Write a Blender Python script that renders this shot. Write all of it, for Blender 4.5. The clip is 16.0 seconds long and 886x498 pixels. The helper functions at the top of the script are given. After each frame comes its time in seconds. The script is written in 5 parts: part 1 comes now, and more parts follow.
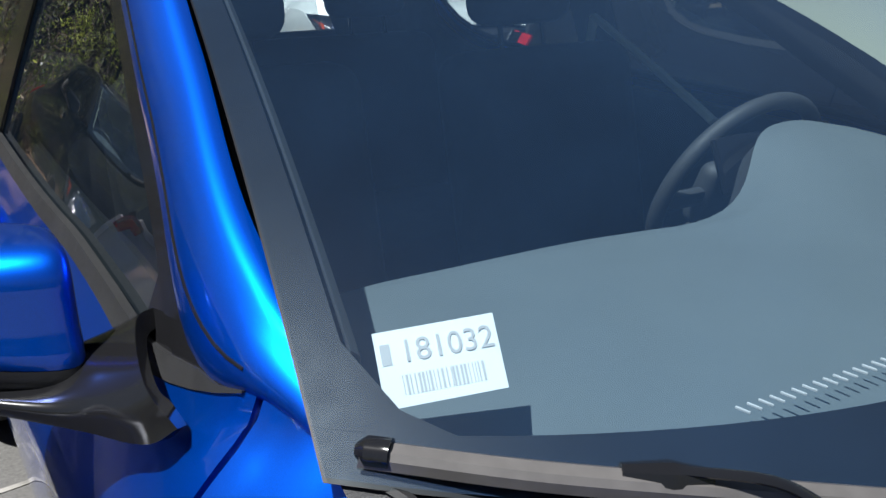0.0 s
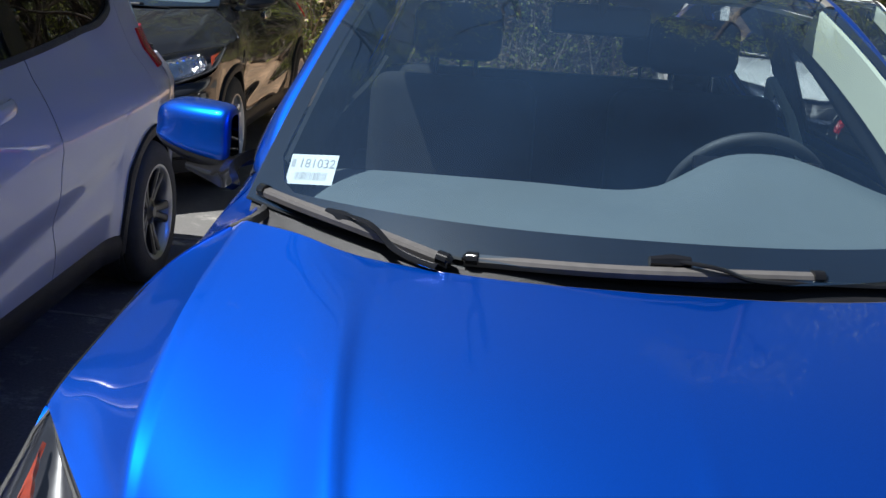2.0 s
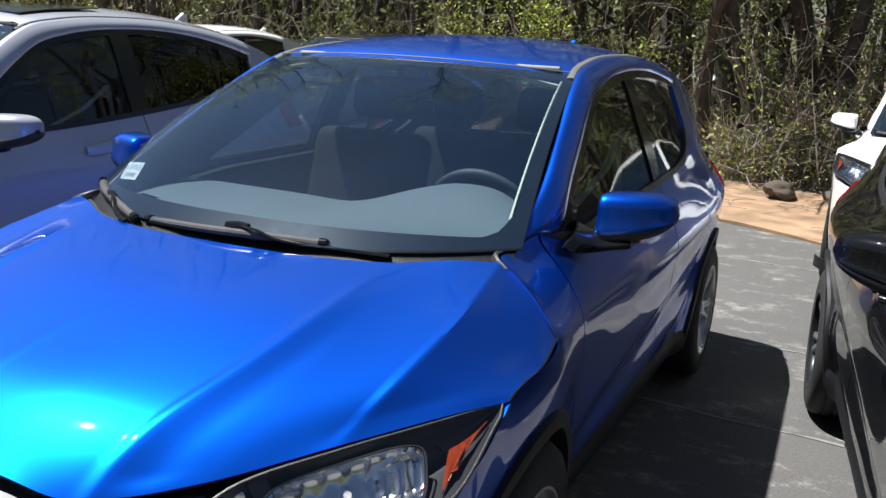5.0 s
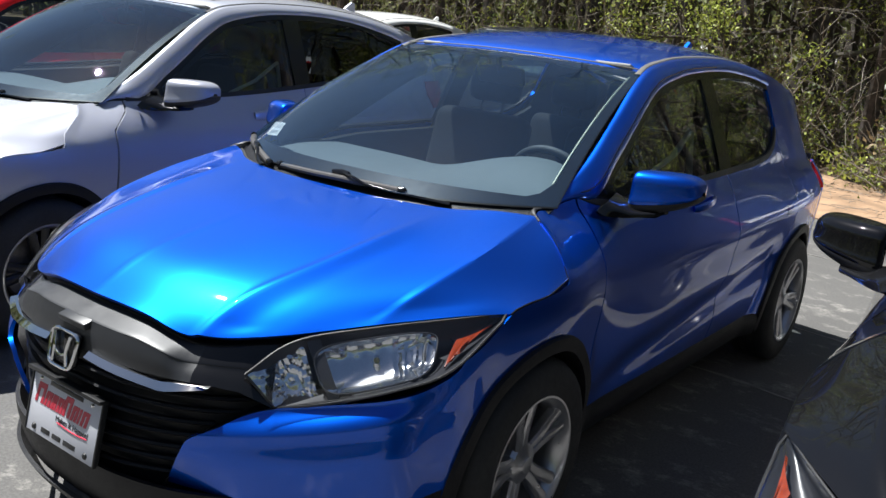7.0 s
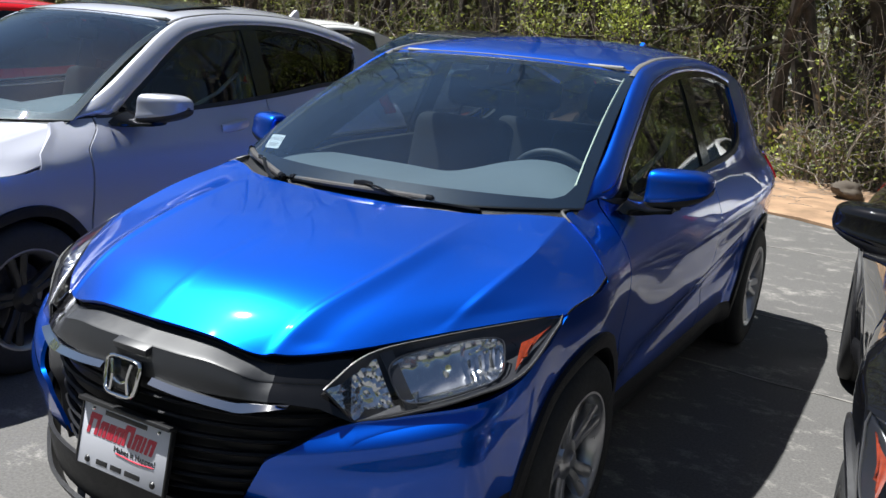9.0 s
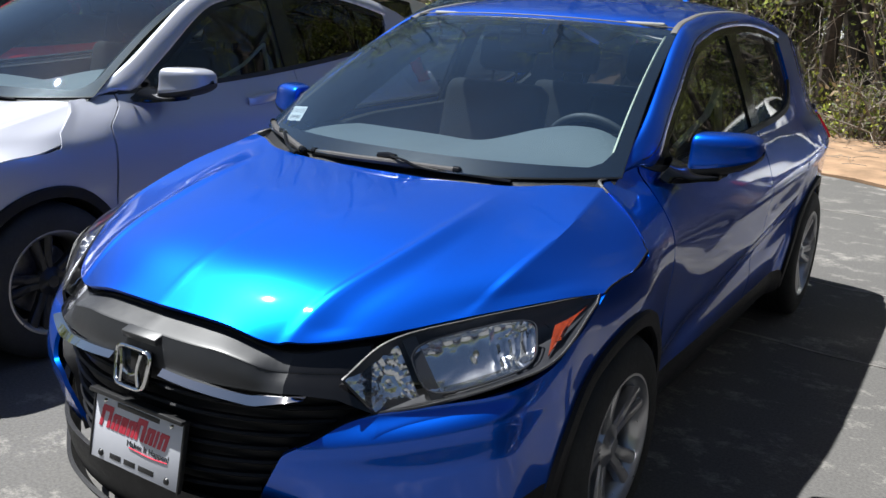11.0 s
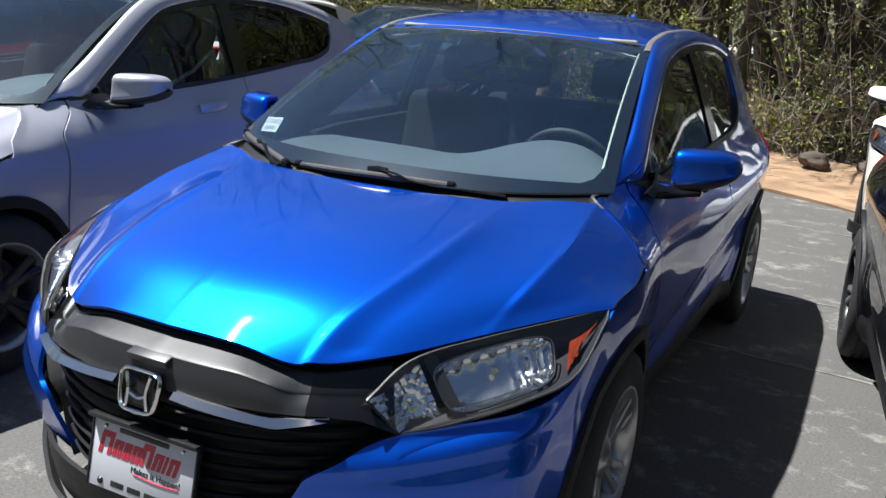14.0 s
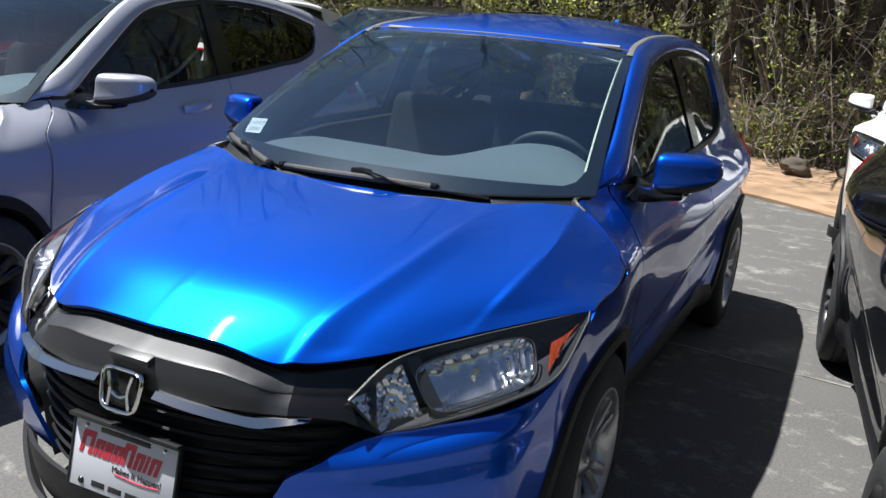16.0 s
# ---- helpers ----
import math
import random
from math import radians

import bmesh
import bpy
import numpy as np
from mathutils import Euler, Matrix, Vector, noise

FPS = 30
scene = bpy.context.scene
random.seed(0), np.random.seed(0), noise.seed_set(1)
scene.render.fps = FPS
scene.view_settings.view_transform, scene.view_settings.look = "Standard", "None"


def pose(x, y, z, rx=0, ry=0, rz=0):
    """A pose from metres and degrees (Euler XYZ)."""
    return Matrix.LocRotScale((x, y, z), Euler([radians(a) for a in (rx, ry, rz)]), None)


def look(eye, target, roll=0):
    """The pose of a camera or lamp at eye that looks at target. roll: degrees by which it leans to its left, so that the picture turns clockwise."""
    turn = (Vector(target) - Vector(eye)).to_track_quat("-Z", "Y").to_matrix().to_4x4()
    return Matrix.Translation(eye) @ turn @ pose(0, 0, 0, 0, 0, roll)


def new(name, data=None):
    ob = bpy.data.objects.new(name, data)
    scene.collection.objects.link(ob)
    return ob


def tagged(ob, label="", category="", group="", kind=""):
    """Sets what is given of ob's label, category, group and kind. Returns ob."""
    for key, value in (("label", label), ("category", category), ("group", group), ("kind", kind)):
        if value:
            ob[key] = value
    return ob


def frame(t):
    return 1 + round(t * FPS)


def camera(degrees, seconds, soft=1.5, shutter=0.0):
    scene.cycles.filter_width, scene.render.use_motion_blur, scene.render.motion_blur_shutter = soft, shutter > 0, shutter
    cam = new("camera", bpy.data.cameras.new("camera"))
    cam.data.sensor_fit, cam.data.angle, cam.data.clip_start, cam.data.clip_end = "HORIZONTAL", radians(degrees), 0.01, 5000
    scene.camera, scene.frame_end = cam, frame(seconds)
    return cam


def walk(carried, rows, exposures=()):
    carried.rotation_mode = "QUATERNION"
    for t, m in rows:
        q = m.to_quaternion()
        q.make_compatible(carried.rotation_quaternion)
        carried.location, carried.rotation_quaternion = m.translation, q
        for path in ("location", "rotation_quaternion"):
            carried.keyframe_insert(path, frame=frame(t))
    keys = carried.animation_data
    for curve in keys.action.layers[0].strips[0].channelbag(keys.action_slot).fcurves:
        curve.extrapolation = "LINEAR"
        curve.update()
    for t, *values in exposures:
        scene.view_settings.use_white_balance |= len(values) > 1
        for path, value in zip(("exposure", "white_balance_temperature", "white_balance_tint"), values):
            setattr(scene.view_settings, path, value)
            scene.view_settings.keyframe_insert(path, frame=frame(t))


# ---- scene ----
cam = camera(52.6, 16.0)
PATH = [
    (0, (-0.927, 0.619, 1.446), (0.07, 2.217, 0.772), 0.2),
    (0.5, (-0.852, 0.292, 1.471), (-0.315, 2.112, 0.84), 2.2),
    (1, (-0.697, 0.095, 1.452), (-0.415, 1.978, 0.837), 4.7),
    (1.5, (-0.524, -0.23, 1.473), (-0.482, 1.679, 0.879), 5.1),
    (2, (-0.295, -0.464, 1.484), (-0.341, 1.448, 0.899), 3.8),
    (2.5, (-0.03, -0.595, 1.481), (-0.228, 1.325, 0.958), 3.0),
    (3, (0.234, -0.733, 1.51), (-0.199, 1.153, 1.005), 2.8),
    (3.5, (0.589, -0.892, 1.535), (0.008, 0.949, 1.012), 2.7),
    (4, (0.945, -0.908, 1.511), (0.312, 0.925, 1.022), 2.7),
    (4.2, (1.055, -0.913, 1.521), (0.399, 0.917, 1.052), 2.9),
    (6.3, (1.878, -1.117, 1.601), (0.855, 0.533, 1.121), 4.8),
    (6.5, (1.938, -1.177, 1.604), (0.897, 0.46, 1.116), 5.6),
    (7, (2.013, -1.288, 1.607), (0.891, 0.29, 1.107), 5.6),
    (7.5, (1.994, -1.355, 1.616), (0.852, 0.215, 1.133), 5.1),
    (8, (1.862, -1.43, 1.608), (0.785, 0.19, 1.145), 4.5),
    (8.5, (1.737, -1.496, 1.603), (0.756, 0.184, 1.136), 4.2),
    (9, (1.686, -1.537, 1.591), (0.745, 0.163, 1.115), 4.3),
    (9.5, (1.659, -1.553, 1.578), (0.699, 0.132, 1.088), 3.6),
    (9.7, (1.657, -1.549, 1.576), (0.689, 0.129, 1.078), 3.3),
    (11.8, (1.603, -1.295, 1.576), (0.583, 0.327, 1.003), 2.3),
    (12, (1.567, -1.3, 1.579), (0.584, 0.346, 1.008), 2.6),
    (12.5, (1.478, -1.366, 1.58), (0.561, 0.317, 1.009), 2.9),
    (13, (1.43, -1.436, 1.576), (0.547, 0.267, 1.012), 3.0),
    (13.5, (1.407, -1.477, 1.578), (0.555, 0.249, 1.034), 3.6),
    (14, (1.404, -1.483, 1.583), (0.57, 0.257, 1.057), 4.0),
    (14.5, (1.405, -1.481, 1.582), (0.588, 0.271, 1.067), 4.1),
    (15, (1.406, -1.484, 1.582), (0.598, 0.273, 1.068), 4.2),
    (15.5, (1.405, -1.489, 1.582), (0.602, 0.271, 1.07), 4.4),
    (16, (1.413, -1.494, 1.581), (0.609, 0.264, 1.065), 4.6),
]
walk(cam, [(t, look(eye, target, roll)) for t, eye, target, roll in PATH])

# ---- light ----
SUN_WAY = Vector((-0.47, -0.06, 1.0)).normalized()
scene.view_settings.exposure = 1.08
world = bpy.data.worlds.new("sky")
scene.world = world
world.use_nodes = True
wn = world.node_tree
sky = wn.nodes.new("ShaderNodeTexSky")
sky.sky_type = "NISHITA"
sky.sun_disc = False
sky.sun_elevation = math.asin(SUN_WAY.z)
sky.sun_rotation = math.atan2(SUN_WAY.x, SUN_WAY.y)
sky.air_density, sky.dust_density, sky.ozone_density = 1.0, 0.8, 1.0
background = wn.nodes["Background"]
background.inputs["Strength"].default_value = 0.030
wn.links.new(sky.outputs["Color"], background.inputs["Color"])
sun = new("sun", bpy.data.lights.new("sun", "SUN"))
sun.data.energy, sun.data.angle, sun.data.color = 5.0, radians(0.53), (0.96, 0.97, 0.96)
sun.matrix_world = look(SUN_WAY * 30, (0, 0, 0))

# ---- materials ----
def shader(name):
    m = bpy.data.materials.new(name)
    m.use_nodes = True
    return m, m.node_tree, m.node_tree.nodes["Principled BSDF"]


def link(tree, a, b):
    tree.links.new(a, b)


def noise_of(tree, scale, detail=4.0, rough=0.55, stretch=None, coords="Object"):
    tc = tree.nodes.new("ShaderNodeTexCoord")
    n = tree.nodes.new("ShaderNodeTexNoise")
    n.inputs["Scale"].default_value, n.inputs["Detail"].default_value, n.inputs["Roughness"].default_value = scale, detail, rough
    if stretch:
        mp = tree.nodes.new("ShaderNodeMapping")
        mp.inputs["Scale"].default_value = stretch
        link(tree, tc.outputs[coords], mp.inputs["Vector"])
        link(tree, mp.outputs["Vector"], n.inputs["Vector"])
    else:
        link(tree, tc.outputs[coords], n.inputs["Vector"])
    return n.outputs["Fac"]


def ramp(tree, fac, *stops):
    r = tree.nodes.new("ShaderNodeValToRGB")
    el = r.color_ramp.elements
    while len(el) < len(stops):
        el.new(0.5)
    for e, (p, c) in zip(el, stops):
        e.position, e.color = p, (*c, 1.0) if len(c) == 3 else c
    link(tree, fac, r.inputs["Fac"])
    return r.outputs["Color"]


def bump(tree, bsdf, fac, strength, distance=0.01):
    b = tree.nodes.new("ShaderNodeBump")
    b.inputs["Strength"].default_value, b.inputs["Distance"].default_value = strength, distance
    link(tree, fac, b.inputs["Height"])
    link(tree, b.outputs["Normal"], bsdf.inputs["Normal"])


def surface(name, color, rough, metal=0.0, spread=0.15, scale=6.0, grain=0.0, grain_scale=300.0, spec=0.5):
    """A plain surface with a slight large variation, an uneven gloss and an optional fine grain."""
    m, t, b = shader(name)
    lo, hi = [tuple(max(0.0, c * (1 + s * spread)) for c in color) for s in (-1, 1)]
    f = noise_of(t, scale, 5)
    link(t, ramp(t, f, (0.3, lo), (0.7, hi)), b.inputs["Base Color"])
    g = noise_of(t, scale * 7, 3)
    mr = t.nodes.new("ShaderNodeMapRange")
    mr.inputs["To Min"].default_value, mr.inputs["To Max"].default_value = max(0.02, rough * 0.8), min(1.0, rough * 1.2)
    link(t, g, mr.inputs["Value"])
    link(t, mr.outputs["Result"], b.inputs["Roughness"])
    b.inputs["Metallic"].default_value = metal
    b.inputs["Specular IOR Level"].default_value = spec
    if grain:
        bump(t, b, noise_of(t, grain_scale, 2), grain, 0.002)
    return m


def car_paint(name, color, metal, rough, flake=0.08):
    """Base coat with fine flakes under a clear coat that carries a thin film of dust."""
    m, t, b = shader(name)
    tc = t.nodes.new("ShaderNodeTexCoord")
    vo = t.nodes.new("ShaderNodeTexVoronoi")
    vo.inputs["Scale"].default_value = 1600
    link(t, tc.outputs["Object"], vo.inputs["Vector"])
    lo, hi = [tuple(c * (1 + s * flake) for c in color) for s in (-1, 1)]
    sep = t.nodes.new("ShaderNodeSeparateColor")
    link(t, vo.outputs["Color"], sep.inputs["Color"])
    link(t, ramp(t, sep.outputs["Red"], (0.0, lo), (1.0, hi)), b.inputs["Base Color"])
    b.inputs["Metallic"].default_value, b.inputs["Roughness"].default_value = metal, rough
    b.inputs["Specular IOR Level"].default_value = 0.0
    b.inputs["Coat Weight"].default_value, b.inputs["Coat IOR"].default_value = 1.0, 1.5
    mr = t.nodes.new("ShaderNodeMapRange")
    mr.inputs["From Min"].default_value, mr.inputs["From Max"].default_value = 0.35, 0.75
    mr.inputs["To Min"].default_value, mr.inputs["To Max"].default_value = 0.02, 0.05
    link(t, noise_of(t, 5, 6, 0.65), mr.inputs["Value"])
    link(t, mr.outputs["Result"], b.inputs["Coat Roughness"])
    return m


def clear(name, tint, ior=1.5, rough=0.0, haze=0.0):
    """A thin pane: lets tinted light through and mirrors the rest by the angle; a blue film paints in mirrored sky haze
    and scatters a little.
    """
    m = bpy.data.materials.new(name)
    m.use_nodes = True
    t = m.node_tree
    t.nodes.clear()
    out, mix = t.nodes.new("ShaderNodeOutputMaterial"), t.nodes.new("ShaderNodeMixShader")
    tr, gl, lw = t.nodes.new("ShaderNodeBsdfTransparent"), t.nodes.new("ShaderNodeBsdfGlossy"), t.nodes.new("ShaderNodeLayerWeight")
    steep, fr = t.nodes.new("ShaderNodeMath"), t.nodes.new("ShaderNodeMapRange")
    tr.inputs["Color"].default_value = (*tint, 1)
    gl.inputs["Roughness"].default_value = rough
    lw.inputs["Blend"].default_value = 0.5
    steep.operation = "POWER"
    steep.inputs[1].default_value = 3.6
    fr.inputs["To Min"].default_value, fr.inputs["To Max"].default_value = ((ior - 1) / (ior + 1)) ** 2, 1.0
    link(t, lw.outputs["Facing"], steep.inputs[0])
    link(t, steep.outputs["Value"], fr.inputs["Value"])
    link(t, fr.outputs["Result"], mix.inputs["Fac"])
    link(t, tr.outputs["BSDF"], mix.inputs[1])
    link(t, gl.outputs["BSDF"], mix.inputs[2])
    last = mix.outputs["Shader"]
    if haze:
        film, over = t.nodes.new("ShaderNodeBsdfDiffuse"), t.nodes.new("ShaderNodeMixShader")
        # painted sky haze: a blue colour laid over the pane, patchy in strength
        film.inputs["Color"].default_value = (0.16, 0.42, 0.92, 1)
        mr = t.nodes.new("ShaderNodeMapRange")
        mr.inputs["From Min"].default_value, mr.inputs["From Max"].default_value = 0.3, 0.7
        mr.inputs["To Min"].default_value, mr.inputs["To Max"].default_value = haze * 0.6, haze * 1.4
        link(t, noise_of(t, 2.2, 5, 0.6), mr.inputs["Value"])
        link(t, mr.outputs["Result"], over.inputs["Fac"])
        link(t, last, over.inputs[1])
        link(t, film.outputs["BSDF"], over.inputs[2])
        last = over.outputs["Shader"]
    link(t, last, out.inputs["Surface"])
    return m


BLUE = car_paint("blue_metallic_paint", (0.0, 0.090, 0.61), 0.93, 0.385)
SILVER = car_paint("lavender_silver_paint", (0.46, 0.47, 0.53), 0.45, 0.4)
BLACK_PAINT = car_paint("black_paint", (0.006, 0.006, 0.007), 0.2, 0.4)
DARK_PAINT = car_paint("charcoal_paint", (0.02, 0.022, 0.027), 0.5, 0.4)
WHITE_PAINT = car_paint("white_paint", (0.78, 0.78, 0.76), 0.0, 0.35, 0.02)
RED_PAINT = car_paint("red_paint", (0.65, 0.010, 0.016), 0.2, 0.35)
CHROME = surface("chrome", (0.78, 0.79, 0.8), 0.06, 1.0, 0.03)
SATIN = surface("satin_grille_plastic", (0.022, 0.023, 0.026), 0.42, 0.0, 0.1)
PLASTIC = surface("black_plastic", (0.018, 0.018, 0.019), 0.5, 0.0, 0.2, 8, 0.25, 900)
CLADDING = surface("grained_cladding", (0.010, 0.010, 0.012), 0.48, 0.0, 0.2, 8, 0.35, 700, 0.25)
GLOSS_BLACK = surface("gloss_black", (0.008, 0.008, 0.009), 0.12, 0.0, 0.1)
RUBBER = surface("tyre_rubber", (0.02, 0.02, 0.02), 0.75, 0.0, 0.25, 12, 0.3, 400)
ALLOY = surface("cast_alloy", (0.5, 0.5, 0.52), 0.3, 0.9, 0.08)
DARK_ALLOY = surface("black_alloy", (0.02, 0.02, 0.022), 0.3, 0.3, 0.1)
DISC = surface("brake_steel", (0.25, 0.24, 0.23), 0.4, 0.9, 0.3, 30)
GLASS = clear("windshield_glass", (0.70, 0.79, 0.84), 1.8, haze=0.020)
DARK_GLASS = clear("tinted_glass", (0.50, 0.55, 0.55), 1.7, haze=0.004)
PRIVACY = clear("privacy_glass", (0.05, 0.055, 0.06), 1.35)
LENS = clear("lamp_lens", (0.93, 0.94, 0.95), 1.55)
FRIT = surface("black_glass_border", (0.010, 0.010, 0.012), 0.4, spec=0.1)
DASH = surface("grey_dash_vinyl", (0.105, 0.125, 0.13), 0.6, 0.0, 0.06, 3, 0.3, 1100)
DASH_DARK = surface("dark_dash_vinyl", (0.03, 0.032, 0.034), 0.6, 0.0, 0.1, 5, 0.3, 900)
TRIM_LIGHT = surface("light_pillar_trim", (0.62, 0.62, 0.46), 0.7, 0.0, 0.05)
CLOTH = surface("dark_seat_cloth", (0.009, 0.010, 0.012), 0.9, 0.0, 0.2, 20, 0.4, 1500)
HEADLINER = surface("headliner", (0.4, 0.4, 0.38), 0.9, 0.0, 0.05)
ORANGE = surface("amber_lens", (0.22, 0.030, 0.008), 0.2, 0.0, 0.3, 60)
RED_LENS = surface("red_lens", (0.5, 0.01, 0.015), 0.12, 0.0, 0.1)
LAMP_CHROME = surface("lamp_silvering", (0.80, 0.82, 0.86), 0.14, 1.0, 0.05)
MOULDING = surface("pale_rubber_moulding", (0.13, 0.125, 0.115), 0.5)
LAMP_DARK = surface("lamp_housing", (0.026, 0.026, 0.03), 0.3)
PAPER = surface("white_paper", (0.85, 0.85, 0.83), 0.7, 0.0, 0.03)
INK = surface("grey_ink", (0.50, 0.49, 0.48), 0.8)
WIPER = surface("wiper_plastic", (0.085, 0.08, 0.078), 0.32, 0.0, 0.15, 30)
PLATE_WHITE = surface("plate_white", (0.60, 0.61, 0.66), 0.35, 0.0, 0.03)
PLATE_RED = surface("plate_red", (0.55, 0.03, 0.06), 0.4)
PLATE_BLACK = surface("plate_black", (0.015, 0.015, 0.016), 0.4)


def leaf_material(name, dark, light):
    """Thin leaves: each its own shade, some light passes through."""
    m = bpy.data.materials.new(name)
    m.use_nodes = True
    t = m.node_tree
    b = t.nodes["Principled BSDF"]
    geo = t.nodes.new("ShaderNodeNewGeometry")
    c = ramp(t, geo.outputs["Random Per Island"], (0.0, dark), (1.0, light))
    link(t, c, b.inputs["Base Color"])
    b.inputs["Roughness"].default_value = 0.55
    tr, mix = t.nodes.new("ShaderNodeBsdfTranslucent"), t.nodes.new("ShaderNodeMixShader")
    link(t, c, tr.inputs["Color"])
    mix.inputs["Fac"].default_value = 0.35
    link(t, b.outputs["BSDF"], mix.inputs[1])
    link(t, tr.outputs["BSDF"], mix.inputs[2])
    link(t, mix.outputs["Shader"], t.nodes["Material Output"].inputs["Surface"])
    return m


LEAF_SPRING = leaf_material("spring_leaves", (0.13, 0.18, 0.025), (0.50, 0.55, 0.10))
LEAF_DARK = leaf_material("pine_needles", (0.045, 0.065, 0.016), (0.17, 0.21, 0.05))
LEAF_FAR = leaf_material("far_leaves", (0.06, 0.075, 0.025), (0.32, 0.33, 0.12))
LEAF_DRY = leaf_material("dry_leaves", (0.13, 0.08, 0.04), (0.36, 0.27, 0.15))
BARK = surface("grey_brown_bark", (0.075, 0.062, 0.052), 0.95, 0.0, 0.45, 9, 0.9, 45)
TWIG = surface("pale_twigs", (0.22, 0.19, 0.155), 0.9, 0.0, 0.4, 5)

# ---- mesh tools ----
def spline(points, n):
    """n points along a smooth curve through the given ones, evenly by their index."""
    p = np.array(points, float)
    if len(p) == 2:
        s = np.linspace(0, 1, n)[:, None]
        return p[0] * (1 - s) + p[1] * s
    ext = np.vstack([2 * p[0] - p[1], p, 2 * p[-1] - p[-2]])
    u = np.linspace(0, len(p) - 1, n)
    i = np.minimum(u.astype(int), len(p) - 2)
    f = (u - i)[:, None]
    a, b, c, d = ext[i], ext[i + 1], ext[i + 2], ext[i + 3]
    return 0.5 * (2 * b + (c - a) * f + (2 * a - 5 * b + 4 * c - d) * f**2 + (3 * b - a - 3 * c + d) * f**3)


def skin(net, nu, nv):
    """A dense grid through a net of rows of points."""
    rows = np.array([spline(r, nu) for r in net])
    return np.array([spline(rows[:, k], nv) for k in range(nu)]).transpose(1, 0, 2)


def curve_at(table):
    """A smooth function of one number through pairs."""
    xs, ys = np.array(table, float).T
    d = np.gradient(ys, xs)

    def f(x):
        x = np.clip(np.asarray(x, float), xs[0], xs[-1])
        i = np.clip(np.searchsorted(xs, x, "right") - 1, 0, len(xs) - 2)
        h = xs[i + 1] - xs[i]
        s = (x - xs[i]) / h
        return ys[i] * (1 + 2 * s) * (1 - s) ** 2 + d[i] * h * s * (1 - s) ** 2 + ys[i + 1] * s * s * (3 - 2 * s) + d[i + 1] * h * s * s * (s - 1)

    return f


def smooth(a, b, x):
    s = np.clip((np.asarray(x, float) - a) / (b - a), 0, 1)
    return s * s * (3 - 2 * s)


